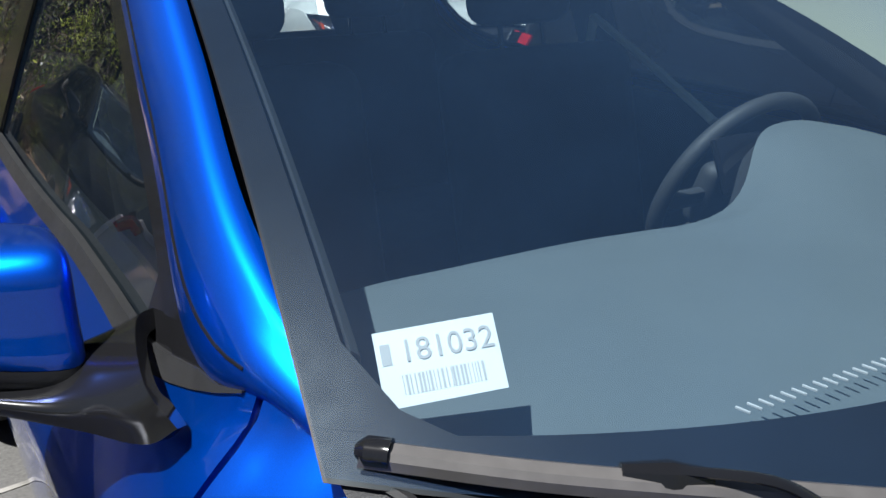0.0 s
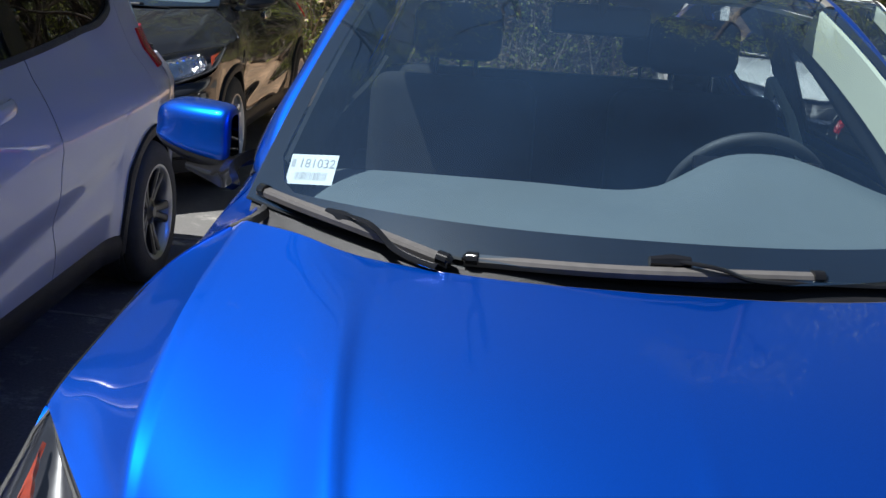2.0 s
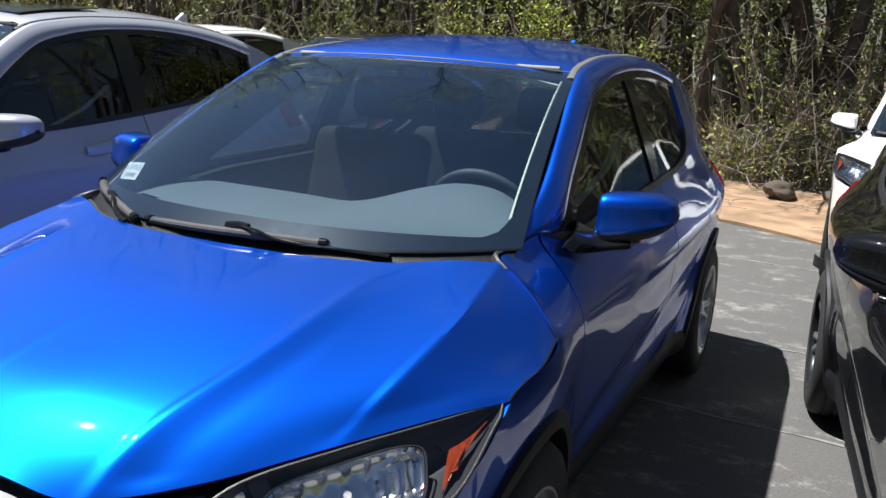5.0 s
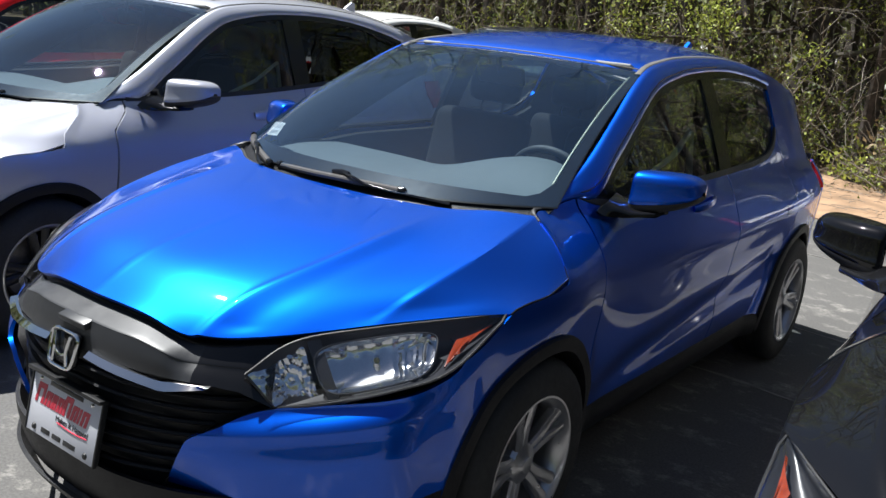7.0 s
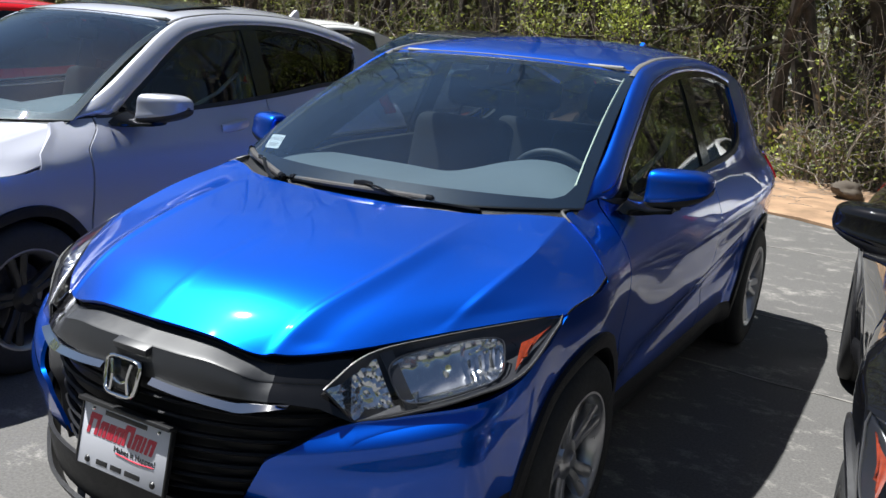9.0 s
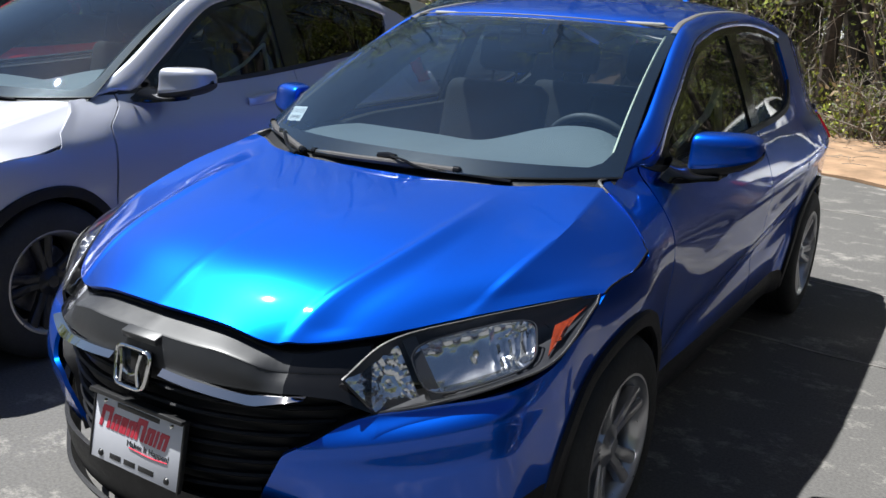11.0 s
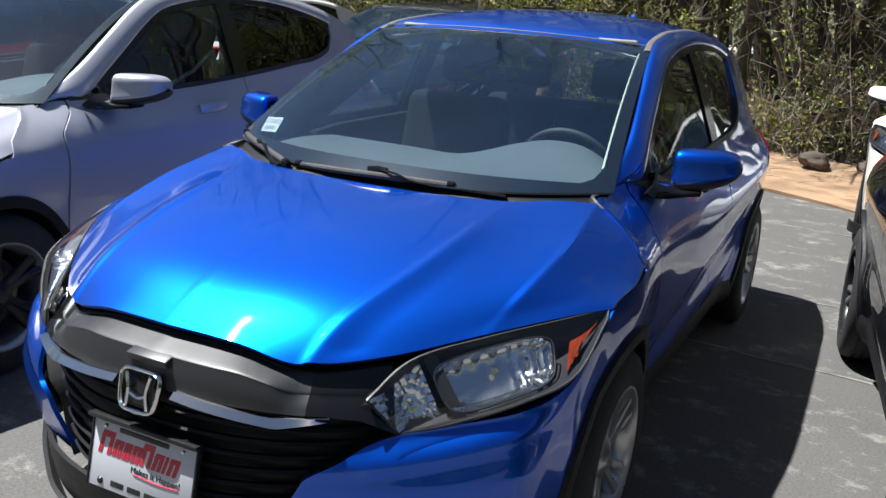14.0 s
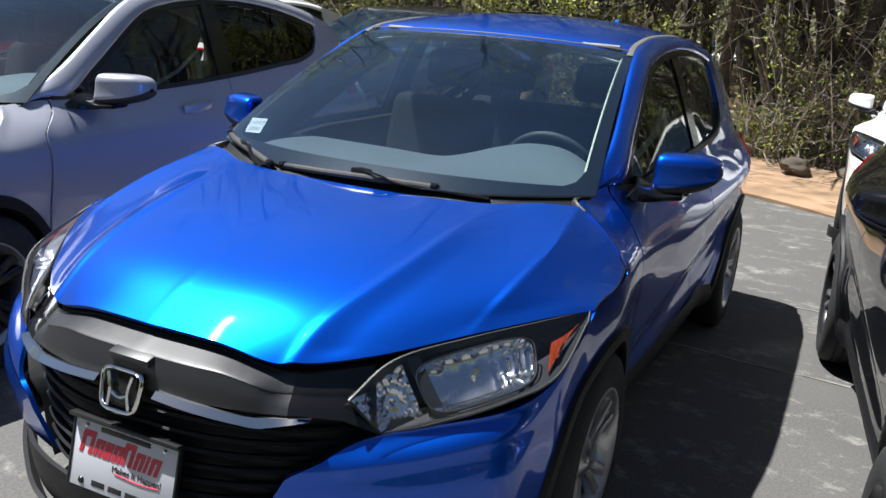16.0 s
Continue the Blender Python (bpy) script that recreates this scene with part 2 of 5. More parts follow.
class Shape:
    """Points and faces of one mesh."""

    def __init__(self):
        self.v, self.f, self.n = [], [], 0

    def add(self, verts, faces):
        self.v.append(np.asarray(verts, float).reshape(-1, 3))
        self.f += [[i + self.n for i in f] for f in faces]
        self.n += len(self.v[-1])
        return self

    def sheet(self, p, thick=0.0, flip=False, loop_u=False, loop_v=False):
        """A grid of points as faces; with a thickness it is closed at the back and the rims."""
        nv, nu = p.shape[:2]
        cu, cv = nu if loop_u else nu - 1, nv if loop_v else nv - 1
        idx = lambda r, c: (r % nv) * nu + c % nu  # noqa: E731
        quads = [[idx(r, c), idx(r, c + 1), idx(r + 1, c + 1), idx(r + 1, c)] for r in range(cv) for c in range(cu)]
        if flip:
            quads = [q[::-1] for q in quads]
        if not thick:
            return self.add(p, quads)
        du, dv = np.gradient(p, axis=1), np.gradient(p, axis=0)
        nrm = np.cross(du, dv)
        ln = np.linalg.norm(nrm, axis=2, keepdims=True)
        nrm = nrm / np.maximum(ln, 1e-9) * (-1 if flip else 1)
        back, m = p - nrm * thick, nv * nu
        faces = quads + [[i + m for i in q[::-1]] for q in quads]
        rim = []
        if not loop_v:
            rim += [(idx(0, c), idx(0, c + 1)) for c in range(cu)] + [(idx(nv - 1, c + 1), idx(nv - 1, c)) for c in range(cu)]
        if not loop_u:
            rim += [(idx(r + 1, 0), idx(r, 0)) for r in range(cv)] + [(idx(r, nu - 1), idx(r + 1, nu - 1)) for r in range(cv)]
        faces += [[b, a, a + m, b + m] if not flip else [a, b, b + m, a + m] for a, b in rim]
        return self.add(np.concatenate([p.reshape(-1, 3), back.reshape(-1, 3)]), faces)

    def tube(self, path, radius, n=8, flat=1.0, caps=True):
        """A round bar along a path; radius may be a list, one for each point."""
        p = np.array(path, float)
        r = np.broadcast_to(np.asarray(radius, float), len(p))
        t = np.gradient(p, axis=0)
        t /= np.linalg.norm(t, axis=1, keepdims=True)
        up = np.array([0, 0, 1.0]) if abs(t[0][2]) < 0.9 else np.array([1.0, 0, 0])
        rings = []
        for k in range(len(p)):
            side = np.cross(t[k], up)
            side /= np.linalg.norm(side)
            up = np.cross(side, t[k])
            a = np.linspace(0, 2 * np.pi, n, endpoint=False)[:, None]
            rings.append(p[k] + r[k] * (np.cos(a) * side + flat * np.sin(a) * up))
        base = self.n
        self.sheet(np.array(rings), flip=True, loop_u=True)
        if caps:
            self.f += [[base + i for i in range(n)], [base + (len(p) - 1) * n + i for i in range(n)][::-1]]
        return self

    def lathe(self, profile, n=48, m=None):
        """Turns (radius, along) pairs round the x axis."""
        pr = np.array(profile, float)
        a = np.linspace(0, 2 * np.pi, n, endpoint=False)
        p = np.stack([np.broadcast_to(pr[:, 1:2], (len(pr), n)), pr[:, :1] * np.cos(a), pr[:, :1] * np.sin(a)], -1)
        return self.sheet(p, loop_u=True)

    def block(self, size, centre=(0, 0, 0), bevel=0.01, turn=(0, 0, 0), segments=2):
        """A box with rounded edges."""
        bm = bmesh.new()
        bmesh.ops.create_cube(bm, size=1, matrix=Matrix.Diagonal((*size, 1)))
        if bevel:
            bmesh.ops.bevel(bm, geom=bm.edges[:], offset=min(bevel, min(size) * 0.45), segments=segments, profile=0.5, affect="EDGES")
        m = pose(*centre, *turn)
        bm.verts.index_update()
        self.add([m @ v.co for v in bm.verts], [[v.index for v in f.verts] for f in bm.faces])
        bm.free()
        return self

    def prism(self, outline, depth, m=None):
        """A flat outline in x and y, thick along z."""
        n = len(outline)
        v = [(x, y, 0) for x, y in outline] + [(x, y, depth) for x, y in outline]
        f = [list(range(n))[::-1], list(range(n, 2 * n))] + [[i, (i + 1) % n, n + (i + 1) % n, n + i] for i in range(n)]
        if m is not None:
            v = [m @ Vector(q) for q in v]
        return self.add(v, f)

    def moved(self, m):
        r = np.array(m.to_3x3())
        self.v = [v @ r.T + np.array(m.translation) for v in self.v]
        if np.linalg.det(r) < 0:
            self.f = [f[::-1] for f in self.f]
        return self

    def mirrored(self):
        s = Shape()
        s.v, s.n = [v * (-1, 1, 1) for v in self.v], self.n
        s.f = [f[::-1] for f in self.f]
        return s

    def mesh(self, name, material, sharp=38):
        me = bpy.data.meshes.new(name)
        me.from_pydata(np.concatenate(self.v).tolist(), [], self.f)
        me.shade_smooth()
        me.set_sharp_from_angle(angle=radians(sharp))
        me.materials.append(material)
        return me


WARP = None  # bends the body of the car that is being built


def part(name, shape, material, parent=None, label="", sharp=38):
    if WARP:
        bent = Shape()
        bent.v, bent.f, bent.n = [WARP(v.copy()) for v in shape.v], shape.f, shape.n
        shape = bent
    ob = new(name, shape.mesh(name, material, sharp))
    if parent:
        ob.parent = parent
    return tagged(ob, label)


def thing(name, label, category, m=None, group=""):
    ob = new(name)
    ob.empty_display_size = 0.2
    if m is not None:
        ob.matrix_basis = m
    return tagged(ob, label, category, group)

# ---- the compact SUV: lines of its body (x across, y to the tail, z up, nose at y = 0) ----
HUB_F, HUB_R, AXLE_Z, ARCH = 0.885, 3.495, 0.335, 0.395
PLAN = spline([(0, -0.068), (0.2, -0.055), (0.39, 0.005), (0.56, 0.125), (0.72, 0.26), (0.82, 0.36), (0.868, 0.46), (0.886, 0.62)], 240)
PLAN_S = np.r_[0, np.cumsum(np.hypot(*np.diff(PLAN, axis=0).T))]
BUMPER = spline([(0, -0.10), (0.2, -0.09), (0.39, -0.052), (0.56, 0.01), (0.70, 0.10), (0.80, 0.215), (0.858, 0.33), (0.880, 0.44), (0.886, 0.62)], 240)
BUMPER_S = np.r_[0, np.cumsum(np.hypot(*np.diff(BUMPER, axis=0).T))]
front_lean = curve_at([(0.15, 0.11), (0.25, 0.03), (0.36, -0.012), (0.5, -0.02), (0.6, -0.012), (0.7, 0.0), (0.86, 0.03)])
half_width = curve_at([(0.3, 0.80), (0.45, 0.862), (0.66, 0.876), (0.885, 0.886), (1.3, 0.860), (2.0, 0.866), (2.8, 0.878), (3.3, 0.880), (3.6, 0.868), (3.95, 0.815), (4.25, 0.67)])
section = curve_at([(0.15, -0.06), (0.3, -0.028), (0.45, -0.008), (0.6, 0.0), (0.75, -0.002), (0.85, -0.010), (0.9, -0.02), (1.7, -0.02)])
shoulder_lean = curve_at([(0.3, 0.17), (0.9, 0.15), (1.02, 0.163), (1.05, 0.172), (1.09, 0.168), (1.135, 0.158), (1.2, 0.130), (1.257, 0.096), (1.32, 0.078), (1.6, 0.058), (2.6, 0.055), (3.3, 0.07), (4.2, 0.08)])
belt = curve_at([(0.43, 0.768), (0.52, 0.798), (0.60, 0.838), (0.66, 0.866), (0.8, 0.883), (0.93, 0.894), (0.966, 0.907), (0.992, 0.965), (1.02, 1.012), (1.045, 1.046), (1.06, 1.054), (1.14, 1.060), (1.2, 1.077), (1.24, 1.096), (1.27, 1.086), (1.31, 1.074), (1.8, 1.075), (2.6, 1.085), (2.9, 1.096), (3.1, 1.125), (3.2, 1.17), (3.27, 1.24), (3.5, 1.3)])
rail = curve_at([(1.1, 1.055), (1.3, 1.155), (1.6, 1.315), (1.8, 1.42), (1.93, 1.473), (2.15, 1.51), (2.5, 1.53), (2.9, 1.525), (3.3, 1.485), (3.7, 1.405), (3.97, 1.33)])
rail_drop = curve_at([(1.1, 0.02), (1.2, 0.032), (1.25, 0.045), (1.3, 0.078), (1.5, 0.086), (1.75, 0.078), (1.93, 0.066), (2.3, 0.05), (3.0, 0.05), (3.3, 0.06), (3.97, 0.07)])
roof_mid = curve_at([(1.75, 1.475), (1.9, 1.515), (2.1, 1.552), (2.45, 1.585), (2.9, 1.59), (3.4, 1.555), (3.8, 1.495), (4.0, 1.455)])
tail_y = curve_at([(0.2, 4.16), (0.4, 4.23), (0.6, 4.25), (0.8, 4.21), (1.0, 4.19), (1.15, 4.13), (1.3, 4.05), (1.46, 3.95)])


def side_x(y, z):
    """Half the width of the body at a height: sill, flank with its scooped line, shoulder, side glass."""
    y, z = np.asarray(y, float), np.asarray(z, float)
    up = np.clip((z - 0.9) / 0.16, 0, 1)
    glass = np.clip((z - 1.06) / 0.42, 0, 1.3)
    line = 0.43 + 0.13 * (y - 1.4)
    scoop = smooth(1.25, 1.7, y) * (1 - smooth(3.05, 3.25, y)) * 0.024 * np.exp(-(((z - line + 0.02) / 0.075) ** 2)) * (z < 0.9)
    crest = smooth(1.6, 2.4, y) * 0.010 * np.exp(-(((z - 0.80 - 0.06 * (y - 2.0)) / 0.05) ** 2))
    haunch = 0.014 * np.exp(-(((y - HUB_R) / 0.5) ** 2) - ((z - 0.88) / 0.16) ** 2) + 0.012 * np.exp(-(((y - HUB_F) / 0.45) ** 2) - ((z - 0.80) / 0.13) ** 2)
    between = smooth(1.25, 1.4, y) * (1 - smooth(2.95, 3.1, y))
    tuck = 0.10 * np.clip(0.87 - np.maximum(z, 0.64 - 0.34 * between), 0, 1)
    return half_width(y) - tuck + section(z) - shoulder_lean(y) * (0.35 * up + 0.65 * up**2) - 0.185 * (0.75 * glass + 0.25 * glass**2) - scoop + crest + haunch


def low_edge(y):
    """The lower edge of the painted flank, cut by the wheel arches."""
    z = np.full_like(np.asarray(y, float), 0.33)
    for c in (HUB_F, HUB_R):
        z = np.maximum(z, AXLE_Z + np.sqrt(np.maximum(0, ARCH**2 - (y - c) ** 2)))
    return z


def on_side(y, z, out=0.0):
    return np.stack([side_x(y, z) + out, y + 0 * z, z + 0 * y], -1)


def flank(y0, y1, low, high, ny, nz, out=0.0):
    """A grid of the side between two y and two edges that are functions of y."""
    y = np.linspace(y0, y1, ny)[None, :]
    s = np.linspace(0, 1, nz)[:, None]
    return on_side(y + 0 * s, low(y) * (1 - s) + high(y) * s, out)


def on_front(s, z, out=0.0):
    """A place on the nose: s metres round the plan from the middle, z high."""
    s, z = np.broadcast_arrays(np.asarray(s, float), np.asarray(z, float))
    x, y = np.interp(s, PLAN_S, PLAN[:, 0]), np.interp(s, PLAN_S, PLAN[:, 1])
    away = np.clip(1 - (y + 0.07) / 0.45, 0, 1)
    nx, ny = 1 - away, -away
    ln = np.hypot(nx, ny)
    return np.stack([x + out * nx / ln, y + front_lean(z) * away + out * ny / ln, z], -1)


def s_of_x(x):
    return np.interp(x, PLAN[:, 0], PLAN_S)


def s_of_y(y):
    return np.interp(y, PLAN[:, 1], PLAN_S)


def both(p):
    """A half grid, columns from the middle outwards, with its mirror image joined on."""
    left = p[:, :0:-1] * (-1, 1, 1)
    return np.concatenate([left, p], 1)


HOOD_FRONT = [(0, 0.0, 0.828), (0.19, 0.012, 0.823), (0.352, 0.045, 0.796), (0.50, 0.165, 0.812), (0.66, 0.36, 0.845), (0.79, 0.545, 0.864), (0.856, 0.66, 0.871)]
HOOD_NET = [
    HOOD_FRONT,
    [(0, 0.135, 0.908), (0.20, 0.142, 0.905), (0.372, 0.165, 0.880), (0.52, 0.262, 0.861), (0.67, 0.42, 0.870), (0.79, 0.59, 0.880), (0.858, 0.69, 0.876)],
    [(0, 0.30, 0.946), (0.22, 0.31, 0.945), (0.41, 0.34, 0.928), (0.55, 0.42, 0.914), (0.69, 0.54, 0.922), (0.795, 0.67, 0.899), (0.859, 0.75, 0.882)],
    [(0, 0.55, 0.998), (0.24, 0.56, 0.996), (0.44, 0.60, 0.985), (0.57, 0.69, 0.976), (0.705, 0.77, 0.984), (0.795, 0.82, 0.930), (0.862, 0.85, 0.892)],
    [(0, 0.836, 1.039), (0.24, 0.850, 1.039), (0.45, 0.905, 1.041), (0.58, 0.985, 1.050), *[(float(side_x(a, b)) - 0.003, a, b) for a, b in ((1.048, 1.048), (1.006, 0.983), (0.966, 0.909))]],
]
for row in HOOD_NET[:4]:
    row[6] = (float(side_x(row[6][1], belt(row[6][1]))) - 0.004, row[6][1], float(belt(row[6][1])) + 0.001)
HOOD_REAR = spline([*HOOD_NET[-1][:4], (0.69, 1.06, 1.054)], 40)


def glass_low(f):
    f = np.asarray(f, float)
    return np.stack([0.705 * f, 0.862 + 0.275 * np.abs(f) ** 2.3, 1.052 + 0.018 * f**2], -1)


def glass_top(f):
    f = np.asarray(f, float)
    return np.stack([0.572 * f, 1.835 + 0.085 * f**2, 1.500 - 0.022 * f**2], -1)


def screen(f0, f1, g0, g1, nf, ng, out=0.0):
    """A grid on the windshield: f across from -1 to 1, g from its foot to its top."""
    f, g = np.meshgrid(np.linspace(f0, f1, nf), np.linspace(g0, g1, ng))
    p = glass_low(f) * (1 - g[..., None]) + glass_top(f) * g[..., None]
    return p + np.array([0, -0.40, 0.917]) * (0.045 * 4 * g * (1 - g) * (1 - 0.3 * f**2) + out)[..., None]


def wheel(car, x, y, turn, rim, face, spokes):
    """One road wheel under its car: tyre, rim with spokes, brake disc."""
    m = pose(x, y, AXLE_Z, 0, 0, 180 if x < 0 else 0) @ pose(0, 0, 0, turn)
    tyre = Shape().lathe([(0.213, -0.1), (0.25, -0.108), (0.29, -0.107), (0.318, -0.096), (0.331, -0.075), (0.333, -0.042), (0.326, -0.04), (0.326, -0.03), (0.334, -0.028), (0.334, -0.004), (0.326, -0.002), (0.326, 0.008),
                          (0.334, 0.01), (0.334, 0.036), (0.326, 0.038), (0.326, 0.046), (0.333, 0.048), (0.331, 0.075), (0.318, 0.096), (0.29, 0.107), (0.25, 0.108), (0.228, 0.106), (0.213, 0.1)], 56)
    w = part("wheel", tyre.moved(m), RUBBER, car, "black rubber tyre on an alloy wheel")
    ring = Shape().lathe([(0.212, -0.1), (0.205, -0.09), (0.192, -0.06), (0.19, 0.04), (0.197, 0.08), (0.208, 0.098), (0.217, 0.106), (0.224, 0.106), (0.224, 0.1), (0.214, 0.096)], 56)
    part("rim", ring.moved(m), rim, w)
    disc = Shape().lathe([(0.02, 0.0), (0.145, 0.0), (0.15, -0.005), (0.15, -0.02), (0.02, -0.02)], 40)
    part("brake_disc", disc.moved(m), DISC, w)
    hub = Shape().lathe([(0.0, 0.088), (0.026, 0.087), (0.032, 0.08), (0.062, 0.07), (0.07, 0.055), (0.06, 0.02), (0.0, 0.02)], 30)
    part("hub_cap", hub.moved(m), face, w)
    for k in range(spokes):
        a = 360 * k / spokes
        for side in (-1, 1):
            r = np.linspace(0.045, 0.208, 7)
            mid = side * np.interp(r, [0.045, 0.1, 0.208], [0.014, 0.016, 0.036])
            wide = np.interp(r, [0.045, 0.208], [0.016, 0.022])
            lift = np.interp(r, [0.045, 0.12, 0.208], [0.068, 0.078, 0.094])
            ringpts = np.stack([np.stack([lift - d, mid + e * wide, r], -1) for d, e in ((0.03, -1), (0.006, -1), (0, -0.6), (0, 0.6), (0.006, 1), (0.03, 1))], 1)
            sp = Shape().sheet(ringpts, flip=True, loop_u=True)
            part("spoke", sp.moved(m @ pose(0, 0, 0, a)), face, w)
    return w


def arch_band(c, r0, r1, out):
    a = np.radians(np.linspace(-14, 194, 60))[None, :]
    r = np.array([r0, r0 + 0.003, r0 + 0.5 * (r1 - r0), r1 - 0.004, r1])[:, None]
    y, z = c - r * np.cos(a), AXLE_Z + r * np.sin(a)
    p = on_side(y, np.maximum(z, 0.2))
    p[..., 0] += np.array([-0.02, 1, 1.15, 0.9, 0.0])[:, None] * out
    return p


def headlamp(car, detail):
    """One of the two headlamps, on the +x side, and its mirror image."""
    top = spline([(0.495, 0.082, 0.735), (0.545, 0.195, 0.806), (0.66, 0.352, 0.838), (0.78, 0.525, 0.857), (0.857, 0.655, 0.866)], 30)
    bot = spline([(0.556, 0.125, 0.655), (0.66, 0.200, 0.678), (0.78, 0.308, 0.722), (0.860, 0.42, 0.768), (0.866, 0.62, 0.85)], 30)
    nrm = np.array([0.55, -0.75, 0.35])

    def inside(u, s, deep):
        """Places behind the lens: u from the grille to the flank, s from its foot to its top."""
        u, s, deep = np.broadcast_arrays(*[np.asarray(k, float) for k in (u, s, deep)])
        a, b = [np.stack([np.interp(u * 29, np.arange(30), e[:, k]) for k in range(3)], -1) for e in (bot, top)]
        return a * (1 - s[..., None]) + b * s[..., None] - nrm * deep[..., None]

    def grid(u0, u1, s0, s1, nu, ns):
        return np.meshgrid(np.linspace(u0, u1, nu), np.linspace(s0, s1, ns))

    out = []
    u, s = grid(0, 1, 0, 1, 30, 12)
    out.append(("headlamp", Shape().sheet(inside(u, s, -0.022 * np.sin(np.pi * s) * (1 - u**3))), LENS, "clear plastic headlamp lens", None))
    out.append(("housing", Shape().sheet(inside(u, s, 0.085 * np.sin(np.pi * s) * np.sin(np.pi * np.clip(0.06 + u * 0.94, 0, 1)) ** 0.5), 0.004), LAMP_DARK, "", "headlamp"))
    edge = np.concatenate([inside(u[0], s[0], 0), inside(u[-1], s[-1], 0)[::-1], inside(u[:1, 0], s[:1, 0], 0)])
    out.append(("seal", Shape().tube(edge, 0.0032, 6, caps=False), PLASTIC, "", "headlamp"))
    rng = np.random.default_rng(4)
    # main bowl: a deep dish with a plain lower half and upright flutes above
    nu, ns = 41, 21
    u, s = grid(-1, 1, -1, 1, nu, ns)
    r = (np.abs(u) ** 4 + np.abs(s) ** 4) ** 0.25
    k = np.where(r > 0, np.maximum(np.abs(u), np.abs(s)) / np.maximum(r, 1e-6), 1)
    uu, ss = u * k, s * k
    flute = 0.0045 * np.cos(uu * 30) * smooth(0.15, 0.4, uu) + 0.003 * np.cos(uu * 22 + 1) * smooth(0.2, 0.5, ss) + 0.0012 * rng.random((ns, nu)) * (uu > 0.2)
    out.append(("reflector", Shape().sheet(inside(0.475 + 0.205 * uu + 0.02 * ss, 0.47 + 0.37 * ss, 0.012 + 0.042 * np.sqrt(np.clip(1.02 - r**2 * 0.98, 0, 1)) - flute), 0.002), LAMP_CHROME, "bright chromed headlamp bowl", "headlamp"))
    a = np.linspace(0, 2 * np.pi, 41)
    ce, se = np.sign(np.cos(a)) * np.abs(np.cos(a)) ** 0.5, np.sign(np.sin(a)) * np.abs(np.sin(a)) ** 0.5
    out.append(("bezel", Shape().tube(inside(0.475 + 0.21 * ce + 0.02 * se, 0.47 + 0.385 * se, 0.009), 0.0022, 6, caps=False), LAMP_DARK, "", "headlamp"))
    out.append(("bulb", Shape().tube(inside(np.array([0.47, 0.47, 0.47]), np.array([0.52, 0.51, 0.5]), np.array([0.066, 0.04, 0.03])), [0.012, 0.012, 0.008], 12), CHROME, "", "headlamp"))
    # turn lamp near the grille: a dish of small facets
    nu, ns = 25, 25
    u, s = grid(0, 1, 0, 1, nu, ns)
    far = np.hypot(u - 0.6, s - 0.45)
    depth = 0.012 + 0.032 * np.clip(1 - far, 0, 1) + 0.003 * np.cos(np.arctan2(s - 0.45, u - 0.6) * 17) * smooth(0.1, 0.4, far) + 0.002 * np.cos(far * 38)
    out.append(("turn_reflector", Shape().sheet(inside(0.002 + (0.215 + 0.05 * s) * u, 0.03 + 0.93 * s, depth * smooth(-0.15, 0.45, u)), 0.002), LAMP_CHROME, "faceted chrome reflector", "headlamp"))
    u, s = grid(0, 1, 0, 1, 13, 9)
    us, ss = 0.715 + 0.05 * s + (0.08 + 0.09 * s) * u, 0.14 + 0.20 * u + (0.44 - 0.26 * u) * s
    out.append(("side_marker", Shape().sheet(inside(us, ss, 0.008 + 0.0006 * np.cos(u * 19)), 0.006), ORANGE, "amber side marker", "headlamp"))
    u, s = grid(0.05, 0.97, 0.84, 1.0, 20, 4)
    out.append(("brow", Shape().sheet(inside(u, s, 0.030 * (1 - s) / 0.16 + 0.003), 0.003), LAMP_DARK, "", "headlamp"))
    u, s = grid(0.255, 0.30, 0.02, 0.95, 4, 8)
    out.append(("divider", Shape().sheet(inside(u + 0.03 * s, s, 0.012), 0.004), LAMP_DARK, "", "headlamp"))
    for mirror in (False, True):
        made = None
        for name, shape, material, label, under in out:
            sh = shape.mirrored() if mirror else shape
            ob = part(name, sh, material, made if under else car, label, 24 if name in ("reflector", "turn_reflector") else 38)
            made = made or ob


